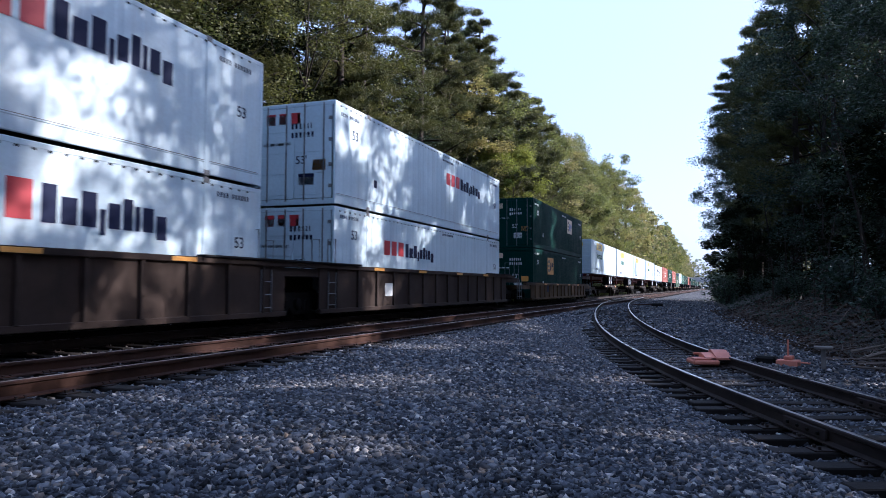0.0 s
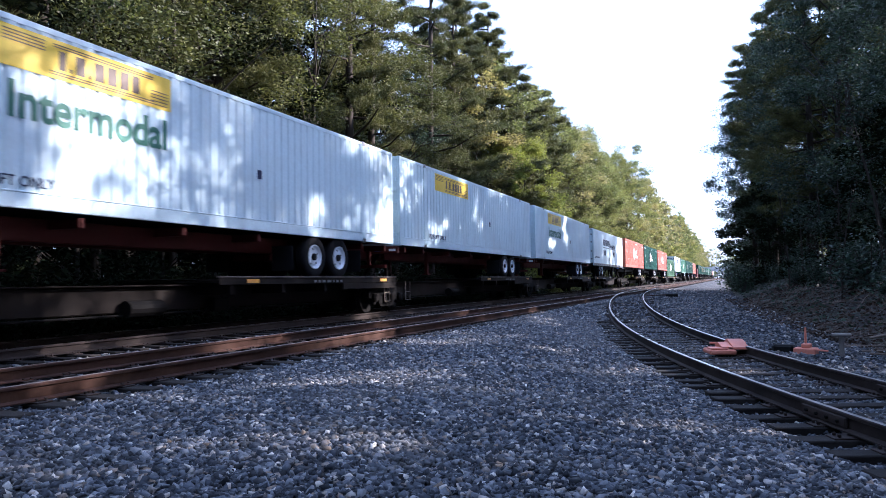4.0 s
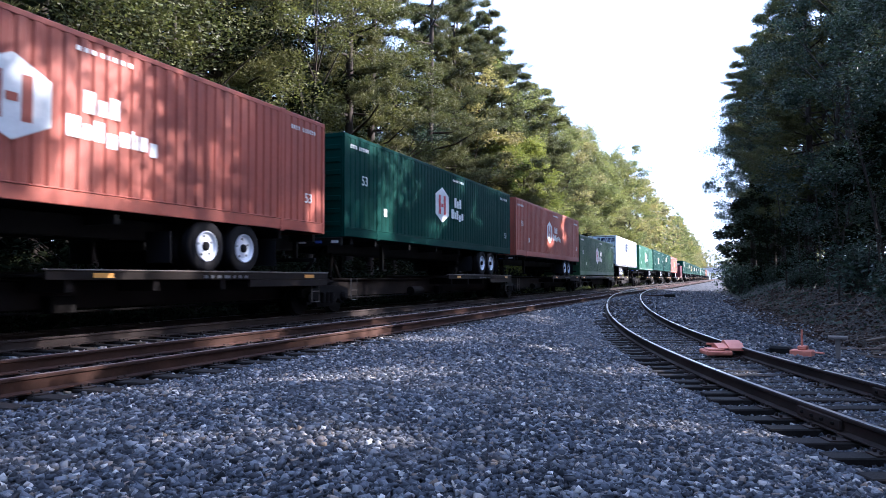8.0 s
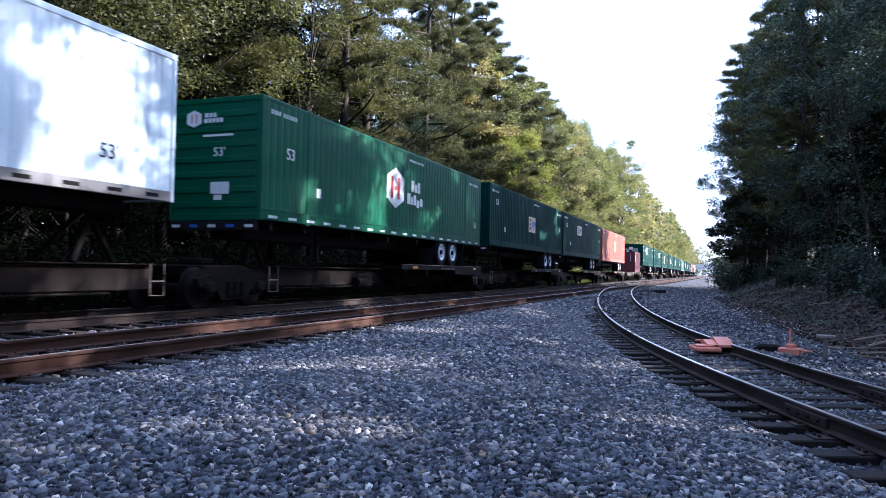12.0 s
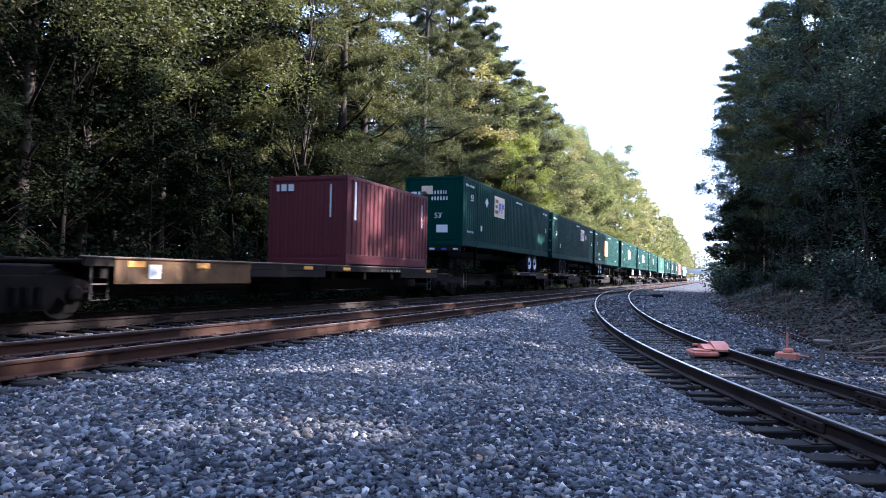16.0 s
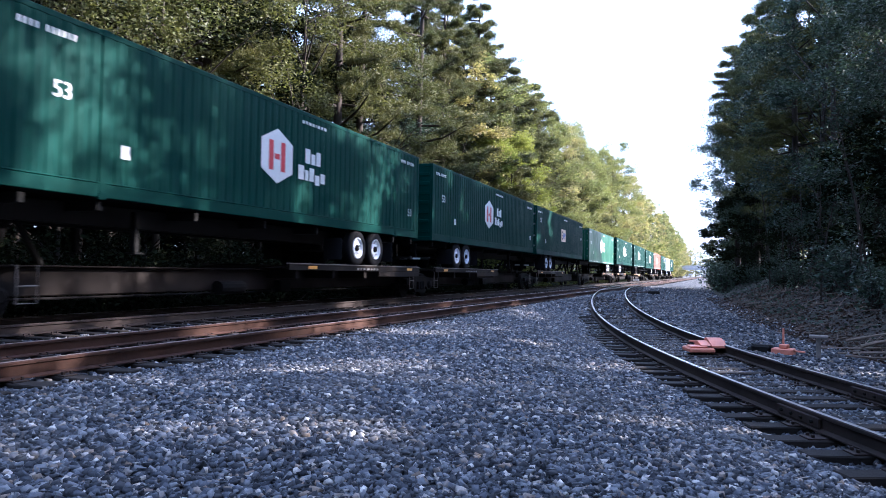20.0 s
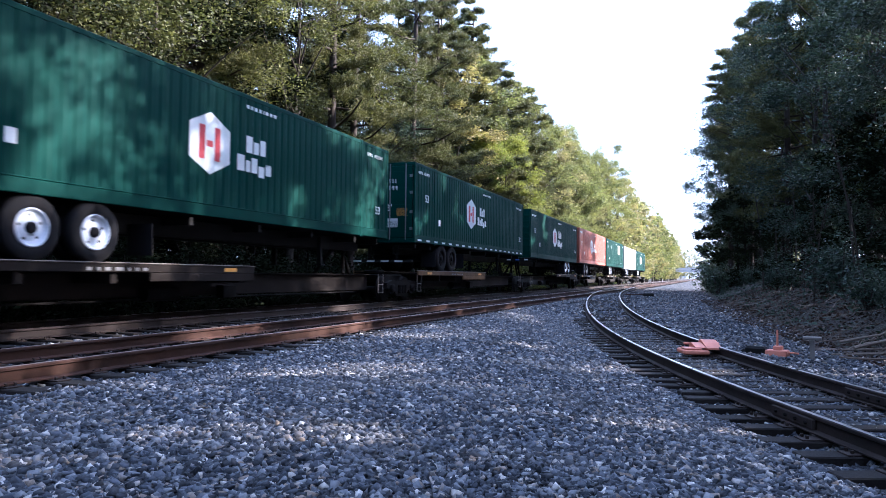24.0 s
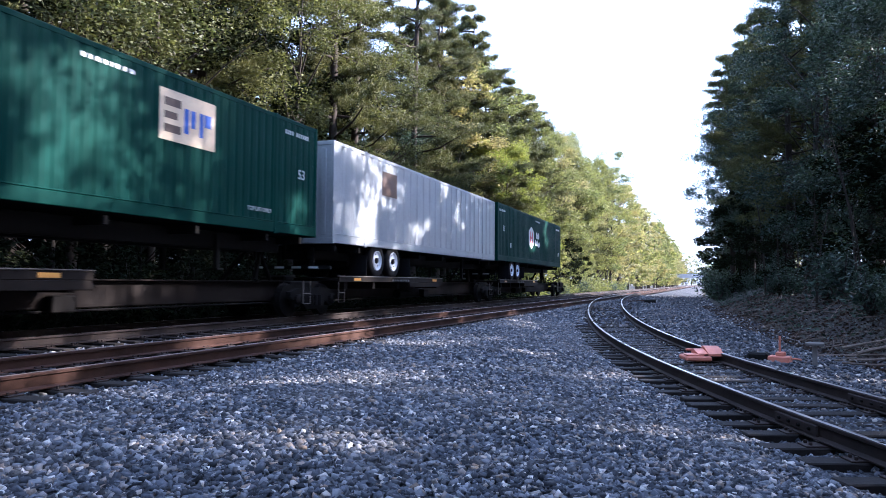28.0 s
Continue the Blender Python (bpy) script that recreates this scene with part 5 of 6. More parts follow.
def shrub(name, seed, high, per, size, leaf):
    rng = np.random.default_rng(seed)
    root = thing(name, pose(0, 0, 0), "", "shrub")
    wood = Shape()
    pts = []
    for i in range(11):
        a, d = rng.uniform(0, 6.28), rng.uniform(0.1, 0.6) * high
        tip = Vector((math.cos(a) * d, math.sin(a) * d, high * rng.uniform(0.45, 1.0)))
        wood.tube([(0, 0, -0.2), tip * 0.55 + Vector((0, 0, 0.1)), tip], [0.035, 0.022, 0.006], 5, False)
        for f in (0.45, 0.7, 0.95):
            q = rng.normal(size=(per, 3)) * high * 0.13
            pts.append(np.array(tip) * f + q)
    part("stem", wood.mesh("stem", GREYBARK), GREYBARK, root)
    v, f = leaf_cards(rng, np.concatenate(pts), size)
    v[:, 2] = np.maximum(v[:, 2], 0.02)
    part("foliage", array_mesh("foliage", v, f, leaf), leaf, root)
    return root


def sapling(seed, high):
    """A thin leaning trunk with bare twigs and a few leaves at the top."""
    rng = np.random.default_rng(seed)
    root = thing("sapling", pose(0, 0, 0), "", "tree")
    bend = rng.normal(size=2) * 0.6
    wood = Shape().tube([(bend[0] * f * f, bend[1] * f * f, high * f - 0.1) for f in (0, 0.2, 0.4, 0.6, 0.8, 1)], [0.045, 0.04, 0.034, 0.027, 0.018, 0.006], 6)
    pts = []
    for i in range(14):
        f = rng.uniform(0.3, 0.98)
        a, d = rng.uniform(0, 6.28), rng.uniform(0.3, 0.9)
        p = Vector((bend[0] * f * f, bend[1] * f * f, high * f))
        q = p + Vector((math.cos(a) * d, math.sin(a) * d, 0.4 * d))
        wood.tube([p, q], [0.012, 0.004], 4, False)
        pts.append(np.array(q) + rng.normal(size=(22, 3)) * 0.22)
    part("trunk", wood.mesh("trunk", GREYBARK), GREYBARK, root)
    v, f = leaf_cards(rng, np.concatenate(pts), 0.13)
    part("crown", array_mesh("crown", v, f, LEAFDARK), LEAFDARK, root)
    return root


KINDS = {}


def plant(kind, label, x, y, scale=1.0, group=""):
    """Stands a copy of a kind of tree at (x, y)."""
    m = pose(x, y, ground_z(x, y) - 0.05, 0, 0, RND.uniform(0, 360)) @ Matrix.Scale(scale, 4)
    maker, used = KINDS[kind]
    if not used:
        ob = maker()
        ob.matrix_basis = m
        KINDS[kind][1].append(ob)
    else:
        ob = copy_thing(used[0], m)
        ob.scale = (scale,) * 3
    tagged(ob, label, "shrub" if "shrub" in kind else "tree", group)
    return ob


RND = random.Random(11)
for _k, _f in {
    "pine_a": lambda: pine("pine_tree", 1, 23, 4.6, 54, 8, 0.29, 0.15),
    "pine_b": lambda: pine("pine_tree", 2, 22, 4.3, 50, 8, 0.29, 0.19),
    "pine_c": lambda: pine("pine_tree", 3, 24, 4.9, 56, 8, 0.29, 0.13),
    "pine_s": lambda: pine("pine_tree", 17, 16.5, 3.6, 44, 8, 0.29, 0.2),
    "pine_t": lambda: pine("pine_tree", 29, 20, 3.2, 44, 8, 0.29, 0.48),
    "oak_a": lambda: broadleaf("broadleaf_tree", 4, 20, 4.6, 80, 230, 0.21, LEAF, 0.2),
    "oak_b": lambda: broadleaf("broadleaf_tree", 5, 19, 4.3, 74, 230, 0.21, LEAFAUTUMN, 0.22),
    "oak_c": lambda: broadleaf("broadleaf_tree", 6, 21, 4.5, 80, 230, 0.21, LEAF, 0.16),
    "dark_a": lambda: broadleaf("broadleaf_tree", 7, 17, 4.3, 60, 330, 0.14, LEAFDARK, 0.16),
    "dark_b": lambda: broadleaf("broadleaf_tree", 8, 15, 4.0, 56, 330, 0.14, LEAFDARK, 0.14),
    "far_a": lambda: broadleaf("broadleaf_tree", 9, 21, 5.2, 60, 55, 0.55, LEAF, 0.08),
    "far_b": lambda: broadleaf("broadleaf_tree", 10, 20, 5.0, 60, 55, 0.55, LEAFAUTUMN, 0.08),
    "deep_a": lambda: broadleaf("broadleaf_tree", 14, 19, 4.6, 60, 50, 0.55, LEAFDARK, 0.05),
    "deep_b": lambda: broadleaf("broadleaf_tree", 18, 21, 4.8, 64, 60, 0.5, LEAFDARK, 0.05),
    "deep_c": lambda: broadleaf("broadleaf_tree", 26, 16, 4.4, 70, 150, 0.24, LEAFDEEP, 0.06, SHADEBARK),
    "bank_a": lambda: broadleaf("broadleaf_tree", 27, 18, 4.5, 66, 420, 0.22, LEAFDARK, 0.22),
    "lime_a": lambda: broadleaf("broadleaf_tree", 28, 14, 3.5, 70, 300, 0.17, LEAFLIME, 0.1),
    "under_a": lambda: broadleaf("understory_tree", 15, 7, 2.6, 40, 80, 0.24, LEAFDEEP, 0.06, SHADEBARK),
    "under_b": lambda: broadleaf("understory_tree", 16, 6, 2.4, 40, 80, 0.24, LEAF, 0.06),
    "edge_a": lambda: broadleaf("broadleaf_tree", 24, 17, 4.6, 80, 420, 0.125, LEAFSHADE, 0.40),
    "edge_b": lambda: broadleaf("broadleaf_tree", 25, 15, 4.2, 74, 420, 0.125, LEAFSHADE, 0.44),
    "sapling_a": lambda: sapling(21, 6.5),
    "sapling_b": lambda: sapling(22, 5.5),
    "shrub_a": lambda: shrub("shrub", 12, 2.2, 34, 0.17, LEAF),
    "shrub_b": lambda: shrub("shrub", 13, 1.6, 34, 0.15, LEAFDARK),
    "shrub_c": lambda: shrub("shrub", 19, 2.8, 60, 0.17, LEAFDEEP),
}.items():
    KINDS[_k] = (_f, [])

LEFT_WOOD, RIGHT_WOOD = "trees behind the train", "trees on the bank"
LABELS = {"pine": "tall pine with a bare lower trunk in the wood", "oak": "leafy green broadleaf tree at the wood's edge", "dark": "leafy tree on the shaded bank, shade in its dark leaf colour",
          "bank": "tall dark leafy tree on the bank", "lime": "small bright lime green tree at the wood's edge", "edge": "leafy green tree at the shaded wood's edge", "far": "distant yellow green tree beside the line", "deep": "shade-dark tree deep in the wood", "under": "small dark tree under the tall ones", "shrub": "low leafy shrub under the trees"}


def stand(kinds, x, y, scale, group):
    k = RND.choice(kinds)
    plant(k, LABELS[k.split("_")[0]], x, y, scale, group)


OPENINGS = (4.6, 11.4)         # gaps between the trees of the bank, across the sun's way


def shut(x, y):
    """Whether a tree at (x, y) leaves the openings free."""
    across = y * math.cos(radians(SUN_SIDE)) - x * math.sin(radians(SUN_SIDE))
    return all(abs(across - c) > 0.85 for c in OPENINGS)


def row(kinds, x_of, y, y1, gap0, gap1, s0, s1, group):
    while y < y1:
        x, size = x_of(y), RND.uniform(s0, s1)
        if group != RIGHT_WOOD or shut(x, y):
            stand(kinds, x, y, size, group)
        y += RND.uniform(gap0, gap1)


# behind the train
row(["deep_a"], lambda y: -18.4 + RND.uniform(-1.0, 1.0), -40, 9, 4.0, 5.4, 1.0, 1.15, LEFT_WOOD)
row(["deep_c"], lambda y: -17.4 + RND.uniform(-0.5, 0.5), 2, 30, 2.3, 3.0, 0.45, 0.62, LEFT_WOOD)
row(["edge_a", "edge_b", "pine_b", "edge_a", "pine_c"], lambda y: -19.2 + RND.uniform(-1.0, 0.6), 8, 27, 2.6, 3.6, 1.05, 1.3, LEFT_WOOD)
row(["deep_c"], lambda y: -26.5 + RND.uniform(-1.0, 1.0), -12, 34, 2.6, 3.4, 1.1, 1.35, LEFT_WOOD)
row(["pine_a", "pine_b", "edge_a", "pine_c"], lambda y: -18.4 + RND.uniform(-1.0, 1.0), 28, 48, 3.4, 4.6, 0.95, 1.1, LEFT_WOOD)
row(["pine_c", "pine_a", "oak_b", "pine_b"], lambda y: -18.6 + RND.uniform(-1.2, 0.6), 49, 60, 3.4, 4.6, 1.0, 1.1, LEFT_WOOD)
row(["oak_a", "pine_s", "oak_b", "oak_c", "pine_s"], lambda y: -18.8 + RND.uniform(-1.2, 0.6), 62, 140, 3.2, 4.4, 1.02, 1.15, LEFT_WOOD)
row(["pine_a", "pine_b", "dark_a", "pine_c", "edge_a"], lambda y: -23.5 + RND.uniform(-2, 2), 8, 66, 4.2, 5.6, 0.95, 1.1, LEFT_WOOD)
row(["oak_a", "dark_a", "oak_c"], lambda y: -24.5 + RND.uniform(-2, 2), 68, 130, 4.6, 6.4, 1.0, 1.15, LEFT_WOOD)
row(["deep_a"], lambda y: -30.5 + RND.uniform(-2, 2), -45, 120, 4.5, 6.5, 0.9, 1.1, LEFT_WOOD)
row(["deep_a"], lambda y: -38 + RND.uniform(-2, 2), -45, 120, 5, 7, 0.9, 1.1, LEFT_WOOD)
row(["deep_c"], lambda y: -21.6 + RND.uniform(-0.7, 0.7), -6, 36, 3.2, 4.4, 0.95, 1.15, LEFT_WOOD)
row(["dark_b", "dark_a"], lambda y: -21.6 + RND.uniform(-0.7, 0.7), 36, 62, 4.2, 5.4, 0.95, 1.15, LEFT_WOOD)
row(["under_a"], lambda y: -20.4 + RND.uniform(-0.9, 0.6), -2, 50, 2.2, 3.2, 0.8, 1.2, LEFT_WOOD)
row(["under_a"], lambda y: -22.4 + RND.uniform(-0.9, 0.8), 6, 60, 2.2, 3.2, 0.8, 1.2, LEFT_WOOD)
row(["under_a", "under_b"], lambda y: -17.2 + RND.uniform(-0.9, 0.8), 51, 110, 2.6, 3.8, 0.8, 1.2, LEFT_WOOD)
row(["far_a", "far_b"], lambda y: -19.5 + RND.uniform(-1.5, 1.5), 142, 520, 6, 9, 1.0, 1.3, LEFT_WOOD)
# Near-black shrubs stand in for the darkness below the rail cars.
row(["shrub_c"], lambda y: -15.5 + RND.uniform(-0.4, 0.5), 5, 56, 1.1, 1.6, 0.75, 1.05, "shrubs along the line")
row(["shrub_a", "shrub_b"], lambda y: -15.8 + RND.uniform(-0.6, 0.6), 50, 150, 2.2, 3.8, 0.9, 1.5, "shrubs along the line")
for x, y, k, sc in ((-18.2, 56, "pine_c", 1.05), (-19.2, 52, "pine_a", 1.05), (-19.5, 58.5, "oak_c", 1.1), (-18.8, 62, "pine_b", 0.97), (-18.3, 66, "pine_s", 1.36), (-18.6, 70, "oak_a", 1.08), (-18.3, 73, "pine_s", 1.36),
                    (-18.5, 79, "pine_s", 1.34), (-18.6, 84, "oak_c", 1.05), (-18.4, 90, "oak_b", 1.15), (-18.4, 97, "oak_a", 1.1), (-17.0, 119, "oak_a", 1.12), (-16.6, 127, "oak_c", 1.18), (-16.8, 134, "oak_b", 1.2)):
    plant(k, LABELS[k.split("_")[0]], x, y, sc, LEFT_WOOD)
for x, y, sc in ((-16.6, 55.5, 0.95), (-16.4, 60.0, 1.0), (-16.8, 71.0, 0.8)):
    plant("lime_a", LABELS["lime"], x, y, sc, LEFT_WOOD)
# on the bank
RND = random.Random(7)
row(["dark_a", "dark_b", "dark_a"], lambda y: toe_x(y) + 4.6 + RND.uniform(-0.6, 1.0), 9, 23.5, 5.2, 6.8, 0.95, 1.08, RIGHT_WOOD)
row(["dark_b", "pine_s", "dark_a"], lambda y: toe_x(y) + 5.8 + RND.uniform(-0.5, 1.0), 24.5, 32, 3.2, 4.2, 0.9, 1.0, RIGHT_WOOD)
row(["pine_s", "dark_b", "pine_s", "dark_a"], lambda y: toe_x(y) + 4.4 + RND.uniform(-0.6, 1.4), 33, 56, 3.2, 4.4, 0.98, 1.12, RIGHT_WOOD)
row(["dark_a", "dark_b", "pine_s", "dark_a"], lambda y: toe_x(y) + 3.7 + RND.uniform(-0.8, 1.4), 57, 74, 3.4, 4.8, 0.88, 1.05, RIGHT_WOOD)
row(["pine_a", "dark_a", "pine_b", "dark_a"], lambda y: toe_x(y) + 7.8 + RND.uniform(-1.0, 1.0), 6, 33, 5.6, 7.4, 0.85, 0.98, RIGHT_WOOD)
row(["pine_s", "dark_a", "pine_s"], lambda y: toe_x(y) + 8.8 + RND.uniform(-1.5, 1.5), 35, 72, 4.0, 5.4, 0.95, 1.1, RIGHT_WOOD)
# Dense trees, mostly out of view, added to break the sunlight into dapples.
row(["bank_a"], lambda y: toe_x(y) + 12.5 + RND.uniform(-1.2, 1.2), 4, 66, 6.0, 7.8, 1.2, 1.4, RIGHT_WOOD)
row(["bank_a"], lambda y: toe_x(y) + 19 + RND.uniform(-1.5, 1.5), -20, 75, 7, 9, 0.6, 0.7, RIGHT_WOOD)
row(["far_a", "far_b"], lambda y: 9 + RND.uniform(-1, 2), 95, 330, 10, 15, 0.5, 0.75, RIGHT_WOOD)
# Out-of-view rows beside and behind the camera, added to deepen the shade.
row(["dark_a", "deep_a"], lambda y: 9.5 + RND.uniform(-1, 1), -45, 8, 3.6, 4.8, 0.85, 1.0, RIGHT_WOOD)
row(["deep_b", "deep_a"], lambda y: 15.5 + RND.uniform(-1, 1), -45, 10, 4.5, 6.0, 0.9, 1.05, RIGHT_WOOD)
row(["under_a", "under_a", "shrub_b"], lambda y: toe_x(y) + 3.4 + RND.uniform(-0.6, 1.2), 17, 90, 3.0, 4.2, 0.5, 0.85, RIGHT_WOOD)
row(["under_a"], lambda y: toe_x(y) + 7.0 + RND.uniform(-0.8, 0.8), 14, 62, 2.4, 3.4, 0.85, 1.15, RIGHT_WOOD)
row(["shrub_b"], lambda y: toe_x(y) + 2.9 + RND.uniform(-0.7, 1.2), 14, 90, 1.6, 2.6, 0.6, 1.2, "shrubs along the line")
for x, y, k, sc in ((2.6, 55, "under_a", 1.0), (2.3, 59, "under_a", 1.1), (2.5, 63.5, "under_a", 1.0), (2.1, 67, "under_a", 1.1), (2.4, 71.5, "under_a", 1.2), (0.8, 55, "shrub_b", 1.3), (0.7, 58, "shrub_b", 1.5), (0.9, 61.5, "shrub_b", 1.4), (0.5, 66, "shrub_b", 1.5), (0.8, 70, "shrub_b", 1.5), (0.4, 75, "shrub_b", 1.6), (0.6, 80, "shrub_b", 1.6), (0.3, 86, "shrub_b", 1.6), (1.6, 78, "under_a", 1.0), (1.4, 84, "under_a", 1.0), (1.7, 91, "under_a", 1.1), (3.2, 60, "pine_t", 1.02), (1.9, 63, "pine_t", 0.98), (2.2, 70, "dark_b", 1.1), (3.6, 66, "dark_a", 1.1), (2.9, 70, "dark_b", 1.1)):
    plant(k, LABELS[k.split("_")[0]], x, y, sc, RIGHT_WOOD)
for _i in range(12):
    _y = 16 + _i * 2.3 + RND.uniform(-0.8, 0.8)
    plant("sapling_a" if _i % 2 else "sapling_b", "thin dark sapling with a bare trunk on the bank", toe_x(_y) + RND.uniform(2.2, 3.4), _y, RND.uniform(0.8, 1.15), "saplings on the bank")
# unseen trees added behind and beside the camera to block skylight and sun
for x, y, k, sc in ((5.0, -8.0, "dark_a", 1.25), (9.5, -5.0, "dark_b", 1.4), (0.5, -11.5, "dark_b", 1.3), (5.5, -14.0, "dark_a", 1.3), (-3.5, -16.0, "dark_a", 1.25), (1.0, -19.0, "dark_b", 1.5), (12.5, 13.6, "dark_a", 1.2), (16.0, 15.6, "dark_b", 1.35)):
    plant(k, LABELS[k.split("_")[0]], x, y, sc, RIGHT_WOOD)
# closing the line far ahead and behind
for _i in range(44):
    stand(["far_a", "far_b"], -60 + _i * 3.2 + RND.uniform(-1, 1), 560 + 22 * (_i % 2) + RND.uniform(-8, 8), RND.uniform(0.8, 1.15), "distant trees")
row(["deep_a"], lambda y: RND.uniform(-14, 8), -75, -58, 2.0, 3.0, 1.0, 1.2, RIGHT_WOOD)

# ---- things beside the side track ----


def on_siding(y, off):
    """A point beside the side track and the track's turn there."""
    slope = siding_x(y + 0.5) - siding_x(y - 0.5)
    n = Vector((1, -slope, 0)).normalized()
    return siding_x(y) + n.x * off, y + n.y * off, math.degrees(math.atan2(-slope, 1.0))


_x, _y, _turn = on_siding(14.6, GAUGE / 2 - 0.1)
derail = thing("derail", pose(_x, _y, siding_z(_y), 0, 0, _turn) @ Matrix.Scale(0.8, 4), "faded orange derail block clamped over the rail", "derail")
def prism(x0, x1, prof):
    """A solid of one (y, z) outline between x0 and x1."""
    k, n = Shape(), len(prof)
    k.v += [(x, y, z) for x in (x0, x1) for y, z in prof]
    k.f += [tuple(range(n))[::-1], tuple(range(n, 2 * n))] + [(i, (i + 1) % n, n + (i + 1) % n, n + i) for i in range(n)]
    return k


part("block", Shape().box(-0.74, -0.14, -0.40, 0.28, -0.19, -0.075, 0.03).box(-0.70, -0.30, -0.34, 0.05, -0.075, -0.035, 0.015), DERAILORANGE, derail)
part("wedge", prism(-0.20, 0.15, [(-0.34, -0.07), (0.42, -0.07), (0.42, 0.02), (0.24, 0.13), (0.10, 0.13), (-0.34, -0.02)]), DERAILORANGE, derail)
part("side_plate", prism(-0.44, -0.205, [(-0.30, -0.03), (0.30, -0.07), (0.28, 0.05), (0.12, 0.07), (-0.30, -0.02)]), DERAILORANGE, derail)
part("hinge_bar", Shape().tube([(-0.55, 0.36, 0.02), (0.3, 0.36, 0.02)], [0.03, 0.03], 10), DERAILORANGE, derail)
part("base_plate", Shape().box(-0.5, 0.2, -0.34, 0.26, -0.215, -0.192, 0.004), RUST, derail)

_x, _y, _turn = 1.28, 16.3, -16
stand_ = thing("derail_stand", pose(_x, _y, ground_z(_x, _y) + 0.08, 0, 0, _turn) @ Matrix.Scale(0.85, 4), "orange hand-throw stand with a black lever box", "switch stand")
part("base", Shape().box(-0.14, 0.34, -0.2, 0.2, -0.16, 0.04, 0.02).box(0.02, 0.22, -0.12, 0.12, 0.04, 0.14, 0.02), DERAILORANGE, stand_)
part("post", Shape().tube([(0.1, 0, 0.1), (0.1, 0, 0.52)], [0.028, 0.022], 10), DERAILORANGE, stand_, "upright orange post")
part("cover", Shape().box(-0.62, -0.15, -0.16, 0.16, -0.14, 0.10, 0.05).box(-0.72, -0.5, -0.11, 0.11, -0.14, 0.02, 0.04), BLACK, stand_, "black cover box")
part("connecting_rod", Shape().tube([(-1.7, 0, -0.12), (-0.8, 0, -0.06)], [0.025, 0.025], 8), RUST, stand_)
part("lever", Shape().tube([(0.2, 0, 0.0), (0.56, 0.1, -0.03)], [0.025, 0.02], 8), DERAILORANGE, stand_)

_x, _y, _turn = 1.97, 16.0, -16
table = thing("marker_post", pose(_x, _y, ground_z(_x, _y), 0, 0, _turn + 10), "short grey post with a flat concrete cap", "marker post")
part("cap", Shape().box(-0.17, 0.17, -0.13, 0.13, 0.40, 0.455, 0.012), POSTGREY, table)
part("post", Shape().box(-0.045, 0.045, -0.04, 0.04, -0.2, 0.395, 0.01), POSTGREY, table)

switch = thing("switch_stand", pose(siding_x(47) + 2.4, 47, ground_z(siding_x(47) + 2.4, 47), 0, 0, 3), "low dark switch machine beside the turnout", "switch machine")
part("case", Shape().box(-0.35, 0.35, -0.5, 0.5, -0.05, 0.22, 0.05), BLACK, switch)
part("rod", Shape().tube([(-1.7, 0, 0.1), (-0.3, 0, 0.15)], [0.03, 0.03], 8), RUST, switch)

for _side in (-1, 1):
    _x, _y, _turn = on_siding(9.0 + 0.6 * _side, _side * GAUGE / 2)
    joint = thing("rail_joint", pose(_x, _y, siding_z(_y) - RAIL_H, 0, 0, _turn), "rusty bolted joint bar on the side track's rail", "rail joint")
    for _s in (-1, 1):
        part("joint_bar", Shape().box(_s * 0.034 - 0.018, _s * 0.034 + 0.018, -0.42, 0.42, 0.028, 0.128, 0.008), SHADERUST, joint)
        for _k in range(4):
            part("bolt", Shape().lathe_x(-0.3 + 0.2 * _k, 0.08, [(_s * 0.052, 0.018), (_s * 0.075, 0.016)], 6), TRUCKSTEEL, joint)

# fallen branches on the bank
_rng = random.Random(5)


def fallen(x, y, ln, r, a, lift, label):
    """A kinked dead branch with side twigs, lying on the bank and partly propped up."""
    pts, rad = [], []
    z = ground_z(x, y)
    for k in range(6):
        f = k / 5 - 0.5
        px = x + math.cos(a) * ln * f + _rng.uniform(-0.06, 0.06) * ln ** 0.5
        py = y + math.sin(a) * ln * f + _rng.uniform(-0.06, 0.06) * ln ** 0.5
        pts.append((px - x, py - y, max(ground_z(px, py) + r * 0.5 - z, (k / 5) * lift - 0.02) + _rng.uniform(0, 0.03)))
        rad.append(r * (1.15 - 0.16 * k) * _rng.uniform(0.85, 1.15))
    s = Shape().tube(pts, rad, 6)
    for k in (2, 3, 4):
        p = Vector(pts[k])
        b = a + _rng.choice((-1, 1)) * _rng.uniform(0.4, 1.1)
        q = p + Vector((math.cos(b), math.sin(b), _rng.uniform(0.1, 0.7))) * ln * _rng.uniform(0.12, 0.3)
        s.tube([p, p.lerp(q, 0.5) + Vector((0, 0, 0.02)), q], [r * 0.5, r * 0.35, r * 0.12], 4, False)
    ob = new("fallen_branch", s.mesh("fallen_branch", DEADWOOD))
    ob.location = (x, y, z)
    tagged(ob, label, "branch", "fallen branches")


for i in range(135):
    y = _rng.uniform(12, 40)
    x = toe_x(y) + 0.1 + 4.0 * _rng.random() ** 1.2
    fallen(x, y, _rng.uniform(0.35, 1.7), _rng.uniform(0.006, 0.022), _rng.uniform(-0.9, 1.3), _rng.choice((0, 0, 0.15, 0.4)), "bare dead branch lying on the bank")
for i in range(11):
    y = _rng.uniform(15, 20)
    fallen(toe_x(y) + _rng.uniform(0.1, 1.6), y, _rng.uniform(1.2, 2.8), _rng.uniform(0.015, 0.042), _rng.uniform(-0.1, 0.6), _rng.uniform(0.1, 0.5), "long bare branch in a brush heap on the bank")


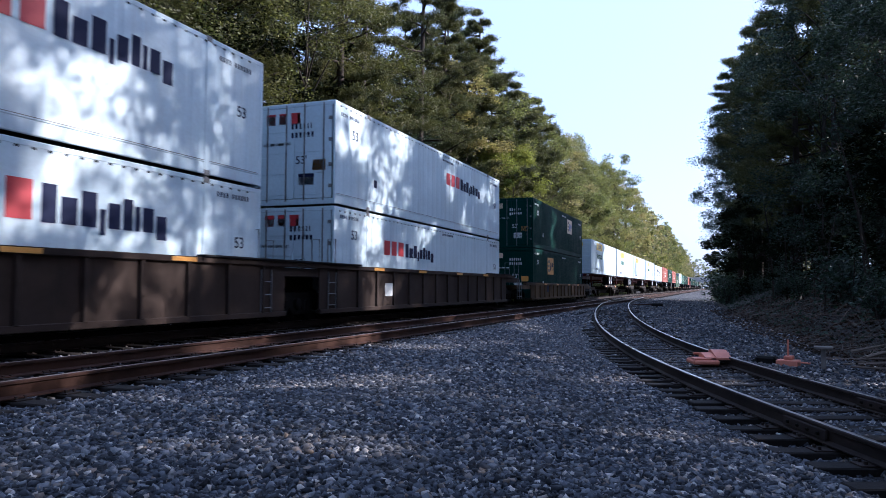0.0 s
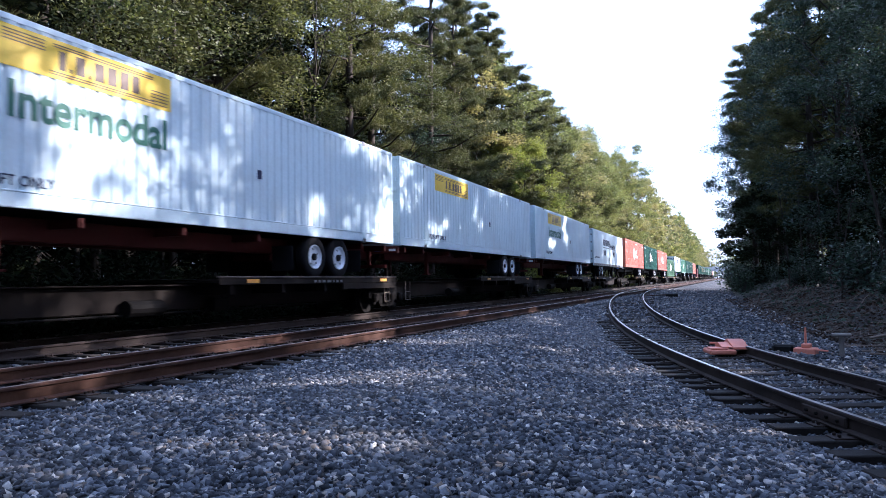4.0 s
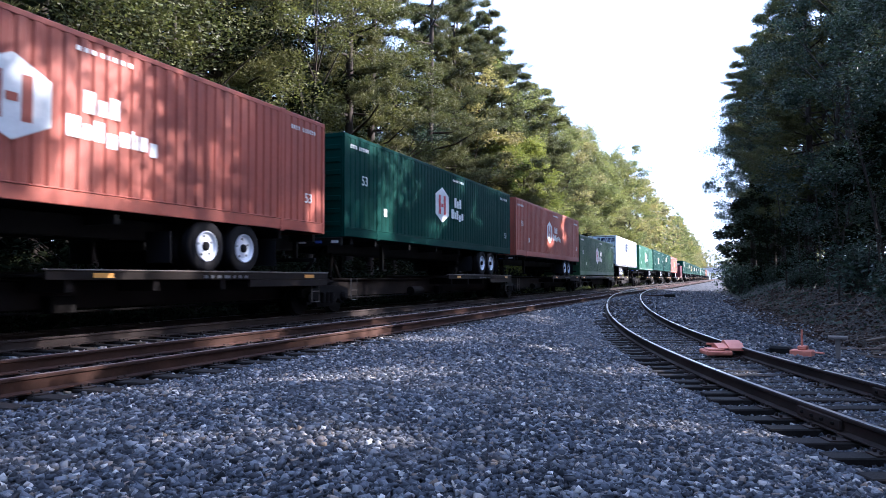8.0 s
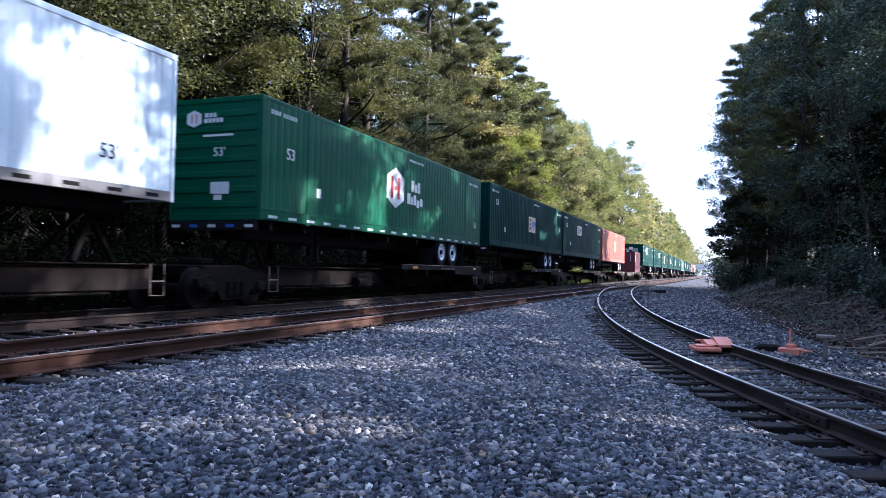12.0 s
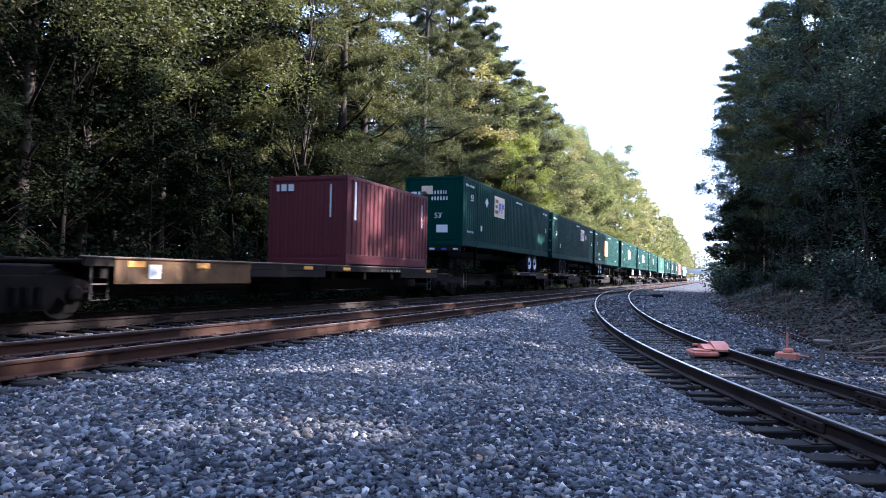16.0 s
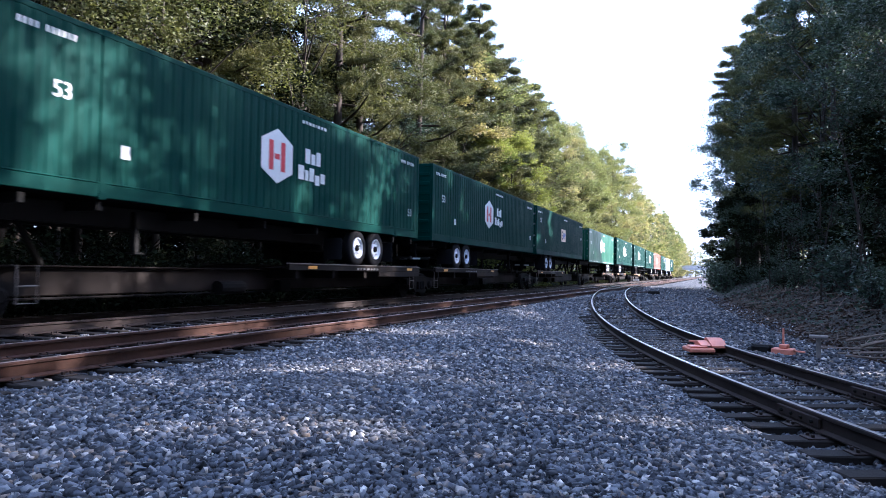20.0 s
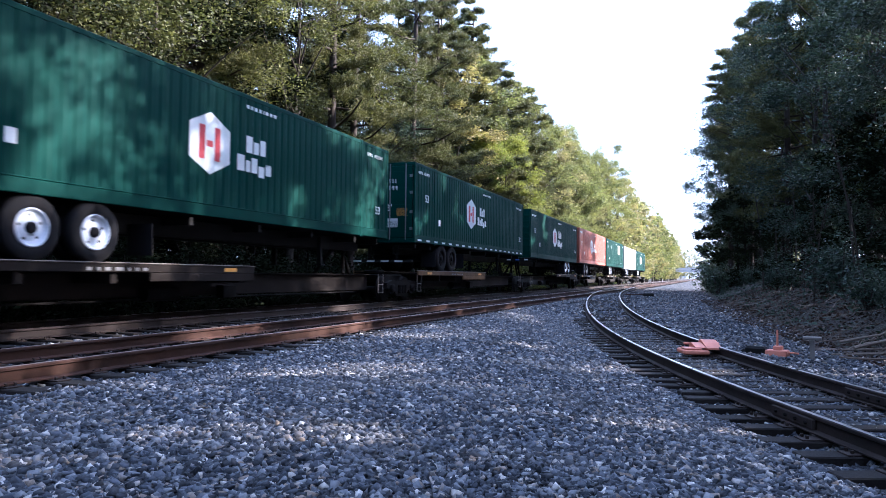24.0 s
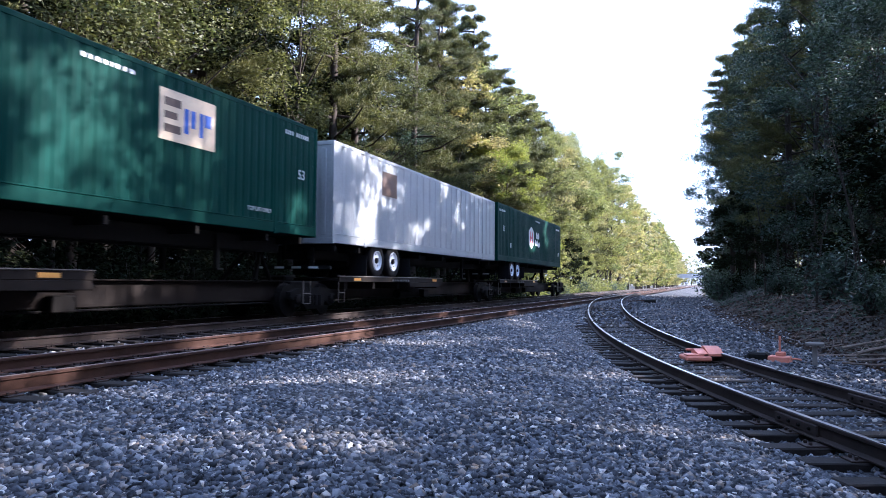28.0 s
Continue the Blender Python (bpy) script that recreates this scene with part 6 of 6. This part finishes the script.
def litter(seed, count, x_of, y0, y1, size, mat, up=0.02):
    """Dead leaves strewn over the ground."""
    rng = np.random.default_rng(seed)
    p = []
    while len(p) < count:
        y = rng.uniform(y0, y1)
        x = x_of(y, rng.uniform())
        p.append((x, y, ground_z(x, y) + up * rng.uniform(0.3, 2.0)))
    return array_mesh("leaf_litter", *leaf_cards(rng, np.array(p), size, 0.6, 0.25), mat)


tagged(new("leaf_litter", litter(31, 26000, lambda y, u: toe_x(y) - 0.5 + 7.0 * u ** 1.3, 9, 45, 0.10, DEADLEAF)), "brown dead leaves strewn over the bank", "leaf litter", kind="stuff")
tagged(new("weeds", litter(32, 3200, lambda y, u: toe_x(y) + 0.6 + 5.0 * u, 12, 60, 0.13, LEAFDARK, 0.12)), "low dark weeds on the bank", "weeds", kind="stuff")

# road bridge far down the line
bridge = thing("road_bridge", pose(-2, 420, -1.0), "pale concrete road bridge far down the line", "bridge")
part("deck", Shape().box(-40, 60, -5, 5, 5.2, 6.6, 0.1), CONCRETE, bridge)
part("parapet", Shape().box(-40, 60, -5.2, -5.02, 6.6, 7.5, 0.05), CONCRETE, bridge)
for x in (-22, 3, 20):
    part("pier", Shape().box(x - 0.6, x + 0.6, -4, 4, -1, 5.2, 0.1), CONCRETE, bridge)

# ---- ballast stones ----


def stones(seed, count, x_of, y0, y1, r0, r1, sink=0.3):
    """Loose crushed stones on the bed between y0 and y1."""
    rng = np.random.default_rng(seed)
    cube = np.array([(x, y, z) for z in (-1, 1) for y in (-1, 1) for x in (-1, 1)]) * 0.72
    tri = np.array([(0, 2, 3), (0, 3, 1), (4, 5, 7), (4, 7, 6), (0, 1, 5), (0, 5, 4), (2, 6, 7), (2, 7, 3), (0, 4, 6), (0, 6, 2), (1, 3, 7), (1, 7, 5)])
    pos, k = [], 0
    while len(pos) < count and k < count * 4:
        k += 1
        y = y0 + (y1 - y0) * rng.uniform()
        a, b = x_of(y)
        x = rng.uniform(a, b)
        pos.append((x, y, ground_z(x, y)))
    pos = np.array(pos)
    n = len(pos)
    q = rng.normal(size=(n, 4))
    q /= np.linalg.norm(q, axis=1)[:, None]
    w, i, j, l = q.T
    R = np.stack([1 - 2 * (j * j + l * l), 2 * (i * j - l * w), 2 * (i * l + j * w), 2 * (i * j + l * w), 1 - 2 * (i * i + l * l), 2 * (j * l - i * w),
                  2 * (i * l - j * w), 2 * (j * l + i * w), 1 - 2 * (i * i + j * j)], 1).reshape(n, 3, 3)
    s = rng.uniform(r0, r1, (n, 1, 1)) * rng.uniform(0.5, 1.35, (n, 1, 3))
    v = (cube[None] + rng.uniform(-0.42, 0.34, (n, 8, 3)) * np.sign(cube)[None]) * s
    v = np.einsum("nij,nkj->nki", R, v)
    v[:, :, 2] *= 0.85
    v += pos[:, None, :] + np.array([0, 0, 1.0]) * (r0 * (1 - 2 * sink) * rng.uniform(-0.6, 2.2, (n, 1, 1)))
    f = (tri[None] + 8 * np.arange(n)[:, None, None]).reshape(-1, 3)
    return v.reshape(-1, 3), f


def gravel(label, *spec):
    v, f = stones(*spec)
    tagged(new("ballast", array_mesh("ballast", v, f, STONE)), label, "gravel", kind="stuff")


gravel("loose grey crushed stones between the tracks", 1, 68000, lambda y: (-5.95, min(siding_x(y) - 1.38, 5)), 1.8, 10.0, 0.0165, 0.036)
gravel("loose grey crushed stones beside the main track", 2, 46000, lambda y: (-6.2, min(siding_x(y) - 1.36, 5)), 10.0, 24, 0.022, 0.042)
gravel("loose grey crushed stones down the line", 3, 12000, lambda y: (-6.2, max(siding_x(y) - 0.9, -5.6)), 24, 50, 0.03, 0.06)
gravel("crushed stones between the ties of the side track", 4, 20000, lambda y: (siding_x(y) - 0.85, siding_x(y) + 1.9), 3.5, 24, 0.015, 0.032, 0.55)
gravel("crushed stones fallen between the tie ends", 8, 11000, lambda y: (siding_x(y) - 1.55, siding_x(y) - 0.8), 3.5, 24, 0.015, 0.034)
gravel("crushed stones on the shoulder of the side track", 5, 10000, lambda y: (siding_x(y) + 1.3, toe_x(y) + 0.2), 7, 40, 0.02, 0.045)
gravel("crushed stones beside the far end of the side track", 7, 12000, lambda y: (siding_x(y) - 1.5, toe_x(y) + 0.4), 24, 78, 0.03, 0.06)
gravel("crushed stones between the main tracks", 6, 13000, lambda y: (-10.2, -6.0), 2.5, 30, 0.02, 0.04, 0.5)

# ---- motion ----
# seconds and metres run by the train
RUN = [(0, 0.0), (2, 36.96), (3.5, 64.72), (5.5, 101.71), (7, 129.45), (9, 166.36), (11, 203.55), (12.5, 231.0), (14.5, 268.29), (16, 295.9),
       (18, 332.27), (20, 369.33), (21.5, 397.5), (23.5, 434.8), (25, 462.9), (26.5, 491.25), (28, 519.87)]


def motions():
    for ob, o in MOVING:
        z = ob.location.z
        walk(ob, [(t, pose(TRAIN_TRACK, o - s, z)) for t, s in RUN])


motions()
